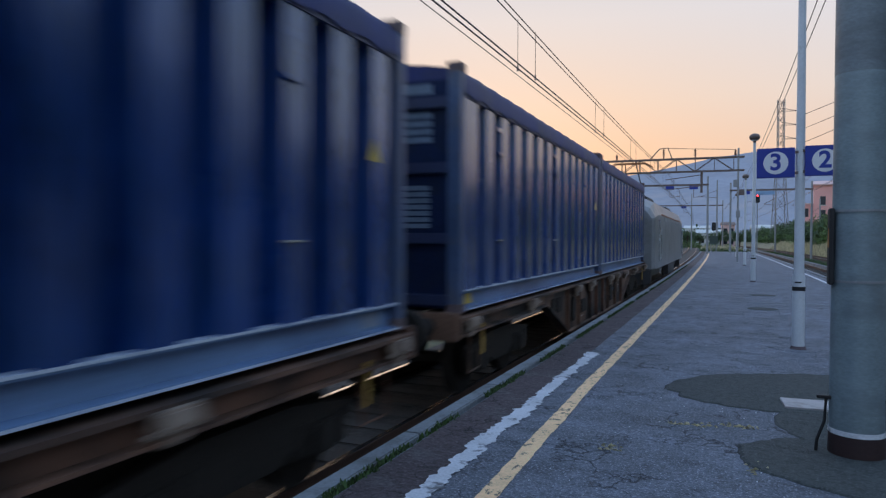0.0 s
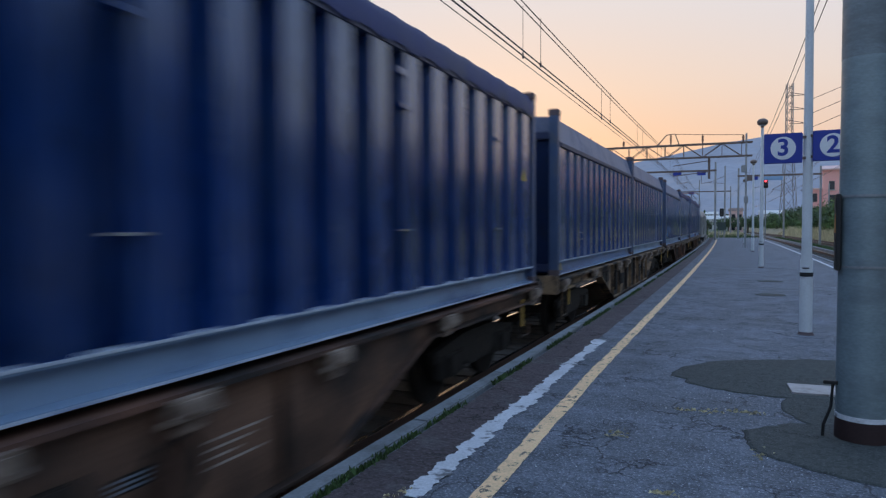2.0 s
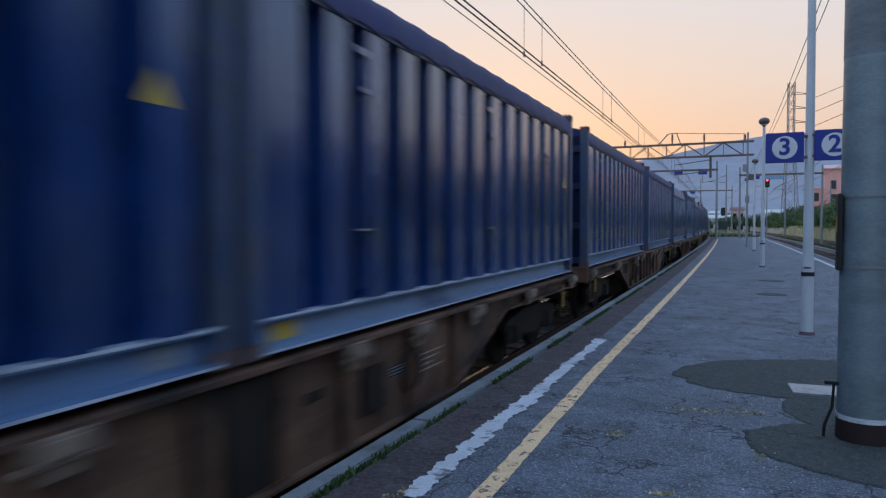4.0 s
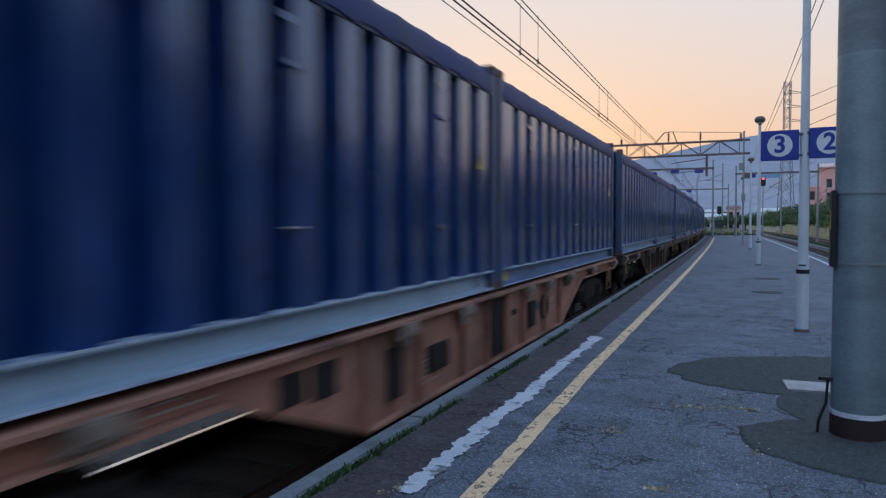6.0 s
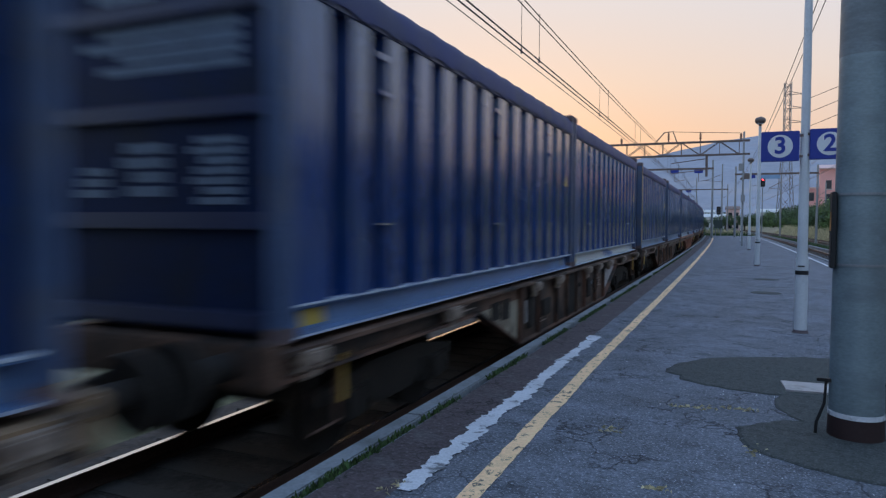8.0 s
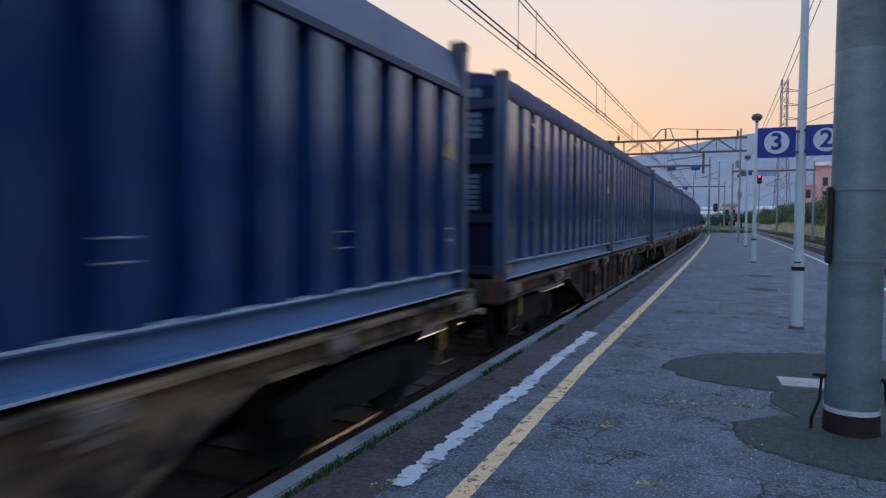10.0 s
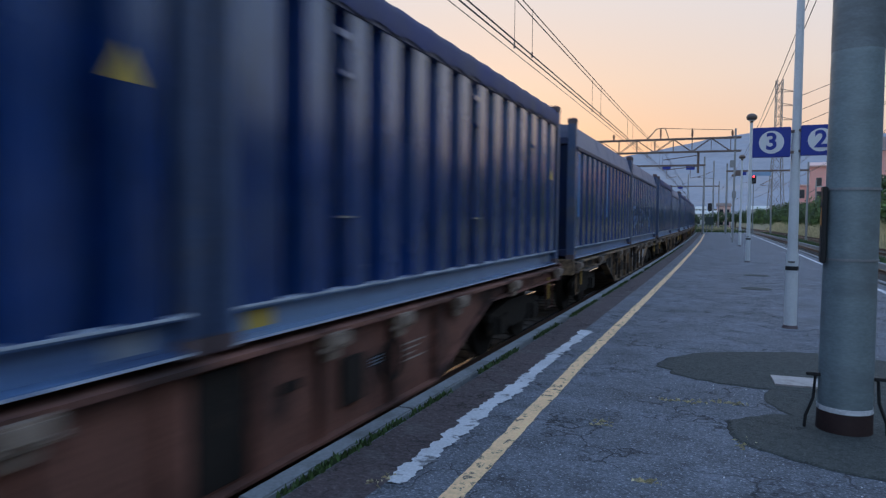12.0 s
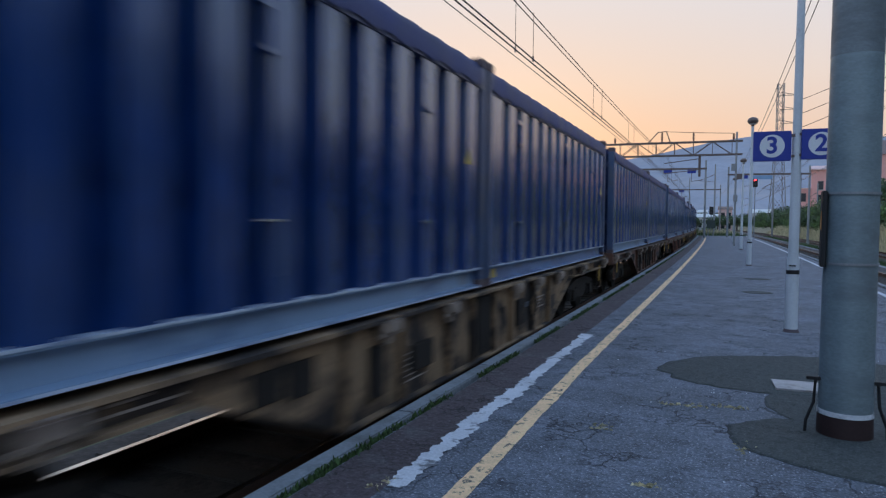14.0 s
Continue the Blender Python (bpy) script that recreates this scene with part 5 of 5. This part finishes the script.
# small unevenness of the train's pull, seconds and metres
SLACK = ((0.0, 0.1), (1.0, 0.2), (2.0, 0.27), (3.0, 0.45), (5.5, 1.17), (6.0, 1.42), (6.6, 1.52), (7.0, 1.95), (7.4, 2.3), (8.1, 2.6), (10.4, 3.29), (12.0, 3.27), (12.6, 3.22), (14.0, 3.34))


def travelled(t):
    extra = SLACK[-1][1]
    for (t0, a), (t1, b) in zip(SLACK, SLACK[1:]):
        if t0 <= t <= t1:
            extra = a + (b - a) * (t - t0) / (t1 - t0)
    return SPEED * t + GAIN * t * t / 2 + extra


MOVERS = []
# P: wagons with the two containers close together; L: longer wagons with a gap between them
TRAIN = "PPPLLPPPLPPPPPPPPP"
TAN = (2, 10, 12, 13, 16)
BROWN, MAROON = (7,), (14,)
KIND_B = (3, 4, 5, 7, 24, 26, 27)
proto = {"rust P": build_wagon("wagon_rust", "rust-brown flat container wagon with fish-belly side sills"),
         "tan P": build_wagon("wagon_tan", "dusty tan flat container wagon with fish-belly side sills"),
         "brown P": build_wagon("wagon_brown", "reddish brown flat container wagon with fish-belly side sills"),
         "maroon P": build_wagon("wagon_maroon", "dark maroon flat container wagon with fish-belly side sills"),
         "rust L": build_wagon("wagon_rust", "long rust-brown flat container wagon with fish-belly side sills", 0.58),
         "A": build_container("A"), "B": build_container("B")}
used = set()


def take(kind):
    if kind not in used:
        used.add(kind)
        return proto[kind]
    return copy_thing(proto[kind], Matrix())


wagons, containers = [], []
head_s = FRONT
for w, kind in enumerate(TRAIN):
    reach = 9.16 if kind == "P" else 9.74
    centre = head_s - reach
    wagons.append(take(("tan " if w in TAN else "brown " if w in BROWN else "maroon " if w in MAROON else "rust ") + kind))
    MOVERS.append((wagons[-1], centre, 0.0))
    for c in (1, -1):
        containers.append(take("B" if len(containers) in KIND_B else "A"))
        MOVERS.append((containers[-1], centre + c * (reach - C_LEN / 2), 1.18))
    head_s -= 2 * reach + (1.66 if w == 9 else 1.42)


def surface_depth(y):
    """How far the ribbed side lies inside the outer plane at y along the container."""
    pitch = (C_LEN - 2 * POST_BAY) / 14
    u = abs((y + C_LEN / 2 - POST_BAY) % pitch - pitch / 2)
    return 0.012 + 0.188 * min(1.0, max(0.0, (u - 0.155) / 0.05))


def sprayed(container, material_name, letters, width, label):
    """Letters sprayed as broad strokes of (y, z) corners, rounded off, that lie on the ribs."""
    for line in letters:
        pts = [Vector(q) for q in line]
        for _ in range(2):
            cut = [pts[0]]
            for a, b in zip(pts, pts[1:]):
                cut += [a.lerp(b, 0.25), a.lerp(b, 0.75)]
            pts = cut + [pts[-1]]
        fine = []
        for a, b in zip(pts, pts[1:]):
            m = max(1, int((b - a).length / 0.025))
            fine += [a.lerp(b, k / m) for k in range(m)]
        fine.append(pts[-1])
        bm = bmesh.new()
        prev = None
        for i, q in enumerate(fine):
            d = (fine[min(i + 1, len(fine) - 1)] - fine[max(i - 1, 0)]).normalized()
            w = width / 2 * (0.85 + 0.5 * noise.noise((q.x * 3, q.y * 3, 1)))
            row = []
            for k in range(7):
                y, z = q.x - d.y * w * (k / 3 - 1), min(max(q.y + d.x * w * (k / 3 - 1), 0.28), 2.2)
                row.append(bm.verts.new((C_W / 2 - surface_depth(y) + 0.005, y, z)))
            if prev:
                for k in range(6):
                    bm.faces.new((prev[k], prev[k + 1], row[k + 1], row[k]))
            prev = row
        part("spray_stroke", bm, material_name, container)
    tagged(container, label)


PALE_TAG = [[(-2.0, 1.22), (-1.8, 1.25), (-1.62, 1.15)], [(-1.85, 1.0), (-1.7, 0.95), (-1.66, 0.8)],
            [(-2.15, 0.7), (-1.9, 0.73), (-1.75, 0.7), (-1.66, 0.55)], [(-0.95, 1.13), (-1.3, 1.12), (-1.4, 1.0), (-1.0, 0.93), (-1.4, 0.87)],
            [(-1.37, 0.3), (-1.33, 0.55), (-1.2, 0.64), (-0.9, 0.63)], [(-0.75, 1.14), (-0.6, 1.1), (-0.63, 0.78), (-0.5, 0.35)],
            [(-0.84, 1.03), (-0.4, 1.04)], [(-0.14, 1.05), (0.08, 1.1), (0.18, 0.98), (0.02, 0.77), (0.05, 0.36)],
            [(1.17, 1.1), (1.4, 1.28), (1.55, 1.14), (1.4, 0.88), (1.45, 0.4)], [(1.8, 1.22), (2.1, 1.08), (1.9, 0.88), (1.45, 0.7), (1.65, 0.57), (1.95, 0.68)]]
LARGE_TAG = [[(-4.1, 1.2), (-3.4, 1.28), (-3.15, 1.22), (-3.05, 1.12), (-3.3, 1.1)], [(-3.9, 0.87), (-3.4, 0.88), (-3.27, 0.98)],
             [(-3.5, 0.76), (-3.13, 0.78), (-2.85, 0.8)], [(-3.8, 0.62), (-3.3, 0.62)], [(-3.34, 0.57), (-3.3, 0.3)],
             [(-2.82, 1.0), (-2.75, 0.8), (-3.03, 0.71), (-3.1, 0.58), (-2.9, 0.33)]]
YELLOW_TAG = [[(0.57, 1.13), (0.6, 0.88), (0.8, 0.86)], [(0.77, 1.16), (0.81, 0.9)], [(0.6, 0.75), (0.57, 0.6), (0.77, 0.61), (0.92, 0.74), (0.7, 0.79)],
              [(1.08, 1.08), (1.34, 1.07), (1.34, 0.89), (1.08, 0.91), (1.04, 1.06)], [(1.48, 0.82), (1.17, 0.7), (1.36, 0.68)],
              [(0.77, 0.46), (1.08, 0.47), (1.17, 0.55), (1.34, 0.53), (1.3, 0.43)], [(1.68, 1.0), (1.92, 1.0), (1.86, 0.78), (1.65, 0.78)], [(1.72, 0.53), (1.9, 0.54)],
              [(2.62, 1.02), (2.69, 0.83)], [(3.14, 1.17), (3.18, 0.83), (3.39, 0.55), (2.77, 0.44), (2.77, 0.61), (3.47, 0.69)]]
CYAN_TAG = [[(-3.6, 0.4), (-3.4, 0.9), (-3.1, 0.5)], [(-2.8, 0.9), (-2.6, 0.45), (-2.3, 0.8), (-2.0, 0.5)]]


for y0, y1 in ((0.5, 1.05), (2.75, 3.25)):
    bm = bmesh.new()
    box(bm, 1.175, 1.18, y0, y1, 0.42, 0.95)
    part("label_board", bm, "plate_metal", wagons[13], "pale worn label board")


for w in (9, 13):
    bm = bmesh.new()
    vs = plate(bm, [(THIN - 0.1, 0.92), (DEEP, 0.30), (DEEP, 0.92)], 0.004)
    shift(bm, vs, 1.172)
    part("painted_gusset", bm, "plate_metal", wagons[w], "pale grey painted gusset")
bm = bmesh.new()
vs = plate(bm, [(-THIN + 0.1, 0.92), (-DEEP, 0.30), (-DEEP + 0.16, 0.30), (-DEEP + 0.16, 0.92)], 0.004)
shift(bm, vs, 1.172)
part("painted_gusset", bm, "panel_beige", wagons[9], "dusty beige repainted gusset")
bm = bmesh.new()
box(bm, 1.186, 1.19, -DEEP + 0.32, -DEEP + 0.72, 0.52, 0.86)
part("label_board", bm, "plate_metal", wagons[9], "pale worn label board")
for y in (-0.31, -4.07):
    bm = bmesh.new()
    box(bm, C_W / 2 - 0.011, C_W / 2 - 0.008, y - 0.08, y + 0.08, 0.9, 2.2)
    part("paint_streak", bm, "graffiti_blue", containers[27], "bright blue paint streak")
sprayed(containers[3], "graffiti_yellow", YELLOW_TAG, 0.13, "blue ribbed container with yellow and cyan sprayed graffiti")
sprayed(containers[3], "graffiti_blue", CYAN_TAG, 0.12, "blue ribbed container with yellow and cyan sprayed graffiti")
sprayed(containers[26], "graffiti_pale", PALE_TAG, 0.15, "blue ribbed container with pale sprayed graffiti letters")
sprayed(containers[26], "graffiti_pale", LARGE_TAG, 0.13, "blue ribbed container with pale sprayed graffiti letters")
for number, m_name, words in ((18, "rail_white", "white painted bottom rail with blue streaks"), (15, "rail_pale", "pale grey-blue bottom rail")):
    for child in containers[number].children:
        if child.name.startswith("bottom_rail"):
            child.data = child.data.copy()
            child.data.materials[0] = M[m_name]
            tagged(child, words)
tagged(containers[27], "blue ribbed container with bright blue paint streaks")
bm = bmesh.new()
box(bm, C_W / 2 + 0.001, C_W / 2 + 0.004, -C_LEN / 2 + 0.01, -C_LEN / 2 + 0.15, 0.13, C_H - 0.13)
part("painted_post_face", bm, "yellow_post", containers[17], "ochre painted corner post")

# locomotive
loco = empty("electric_locomotive", "pale grey electric locomotive hauling the container train", "locomotive")
LL = 18.4
bm = bmesh.new()
rings = []
for y, inset, top in ((-LL / 2, 0.14, 0.62), (-LL / 2 + 0.25, 0.04, 0.75), (-LL / 2 + 1.1, 0.0, 1.0), (LL / 2 - 1.1, 0.0, 1.0), (LL / 2 - 0.25, 0.04, 0.75), (LL / 2, 0.14, 0.62)):
    hgt = 2.6 + 1.05 * top
    half_w = 1.48 - inset
    rings.append([bm.verts.new((x, y, z)) for x, z in ((-half_w, 0.9), (half_w, 0.9), (half_w, 2.55 + 0.45 * top), (half_w - 0.2, hgt - 0.14), (half_w - 0.5, hgt), (-half_w + 0.5, hgt), (-half_w + 0.2, hgt - 0.14), (-half_w, 2.55 + 0.45 * top))])
for a, b in zip(rings, rings[1:]):
    for k in range(8):
        bm.faces.new((a[k], a[(k + 1) % 8], b[(k + 1) % 8], b[k]))
bm.faces.new(rings[0])
bm.faces.new(list(reversed(rings[-1])))
body = part("body", bm, "loco_grey", loco)
for e in (-1, 1):
    bm = bmesh.new()
    box(bm, -1.05, 1.05, e * (LL / 2 + 0.004) - 0.01, e * (LL / 2 + 0.004) + 0.01, 2.25, 3.05, 0.008)
    part("windscreen", bm, "window_glass", loco)
    for x in (-0.95, 0.95):
        bm = bmesh.new()
        rod(bm, (x, e * (LL / 2), 1.55), (x, e * (LL / 2 + 0.03), 1.55), 0.12, n=16)
        part("headlight", bm, "lamp_white", loco)
        bm = bmesh.new()
        rod(bm, (x * 0.92, e * (LL / 2), 1.05), (x * 0.92, e * (LL / 2 + 0.5), 1.05), 0.12, n=12)
        rod(bm, (x * 0.92, e * (LL / 2 + 0.5), 1.05), (x * 0.92, e * (LL / 2 + 0.56), 1.05), 0.25, n=18)
        part("buffer", bm, "loco_dark", loco)
    bm = bmesh.new()
    box(bm, -1.3, 1.3, e * (LL / 2 - 0.1) - 0.1, e * (LL / 2 - 0.1) + 0.1, 0.3, 0.9, 0.04)
    part("snow_plough", bm, "loco_dark", loco)
    for sx in (-1, 1):
        bm = bmesh.new()
        box(bm, sx * 1.485 - 0.006, sx * 1.485 + 0.006, e * 7.6 - 0.32, e * 7.6 + 0.32, 1.15, 3.0)
        door = part("cab_door", bm, "steel_grey", loco, "grey cab door")
        bm = bmesh.new()
        box(bm, sx * 1.495 - 0.004, sx * 1.495 + 0.004, e * 7.6 - 0.2, e * 7.6 + 0.2, 2.2, 2.85)
        part("door_window", bm, "window_glass", door)
        for dy in (-0.42, 0.42):
            bm = bmesh.new()
            rod(bm, (sx * 1.53, e * 7.6 + dy, 1.2), (sx * 1.53, e * 7.6 + dy, 2.5), 0.02, n=8)
            part("handrail", bm, "chrome_bar", loco)
    bm = bmesh.new()
    box(bm, -0.9, 0.9, e * 5.2 - 1.4, e * 5.2 + 1.4, 3.6, 3.85, 0.05)
    part("roof_box", bm, "loco_dark", loco)
for sx in (-1, 1):
    for k in range(6):
        bm = bmesh.new()
        box(bm, sx * 1.483 - 0.006, sx * 1.483 + 0.006, -5.4 + 1.9 * k, -5.4 + 1.9 * k + 1.3, 2.85, 3.0)
        part("side_grille", bm, "steel_grey", loco)
    bm = bmesh.new()
    box(bm, sx * 1.44 - 0.05, sx * 1.44 + 0.05, -6.4, 6.4, 3.03, 3.09)
    part("roof_edge", bm, "copper", loco, "rust-orange roof edge strip")
    bm = bmesh.new()
    box(bm, sx * 1.3 - 0.12, sx * 1.3 + 0.12, -2.0, 2.0, 0.35, 0.88, 0.04)
    part("equipment_case", bm, "loco_dark", loco)
# raised current collector over the rear bogie
pan = part("pantograph", (lambda b: (rod(b, (-0.6, -5.0, 3.9), (-0.35, -3.6, 4.6), 0.035, n=6), rod(b, (0.6, -5.0, 3.9), (0.35, -3.6, 4.6), 0.035, n=6), rod(b, (-0.35, -3.6, 4.6), (0.35, -3.6, 4.6), 0.03, n=6), b)[-1])(bmesh.new()), "loco_dark", loco)
for dx in (-0.3, 0.3):
    bm = bmesh.new()
    rod(bm, (dx, -3.6, 4.6), (dx * 0.8, -4.9, 5.35), 0.025, n=6)
    part("upper_arm", bm, "loco_dark", pan)
for dy in (-0.2, 0.2):
    bm = bmesh.new()
    tube(bm, [Vector((-0.95, -4.9 + dy, 5.22)), Vector((-0.65, -4.9 + dy, 5.4)), Vector((0.65, -4.9 + dy, 5.4)), Vector((0.95, -4.9 + dy, 5.22))], 0.025, 6)
    part("contact_strip", bm, "copper", pan)
for y in (-5.2, 5.2):
    bogie = new("bogie")
    bogie.parent = loco
    bogie.matrix_basis = pose(0, y, 0)
    for x in (-1, 1):
        bm = bmesh.new()
        box(bm, x * 1.05 - 0.09, x * 1.05 + 0.09, -2.0, 2.0, 0.5, 0.85, 0.04)
        part("bogie_side", bm, "loco_dark", bogie)
        for dy in (-1.3, 1.3):
            bm = bmesh.new()
            rod(bm, (x * 0.75 - 0.06, dy, 0.62), (x * 0.75 + 0.06, dy, 0.62), 0.62, n=28)
            part("wheel", bm, "loco_dark", bogie, smooth=True)
MOVERS.append((loco, FRONT + 1.1 + 9.5, 0.0))


def motions():
    times = [0.5 * i for i in range(29)]
    for ob, s, z in MOVERS:
        walk(ob, [(t, line_pose(TRAIN_X, s + travelled(t), RAIL_Z + z)) for t in times])


motions()
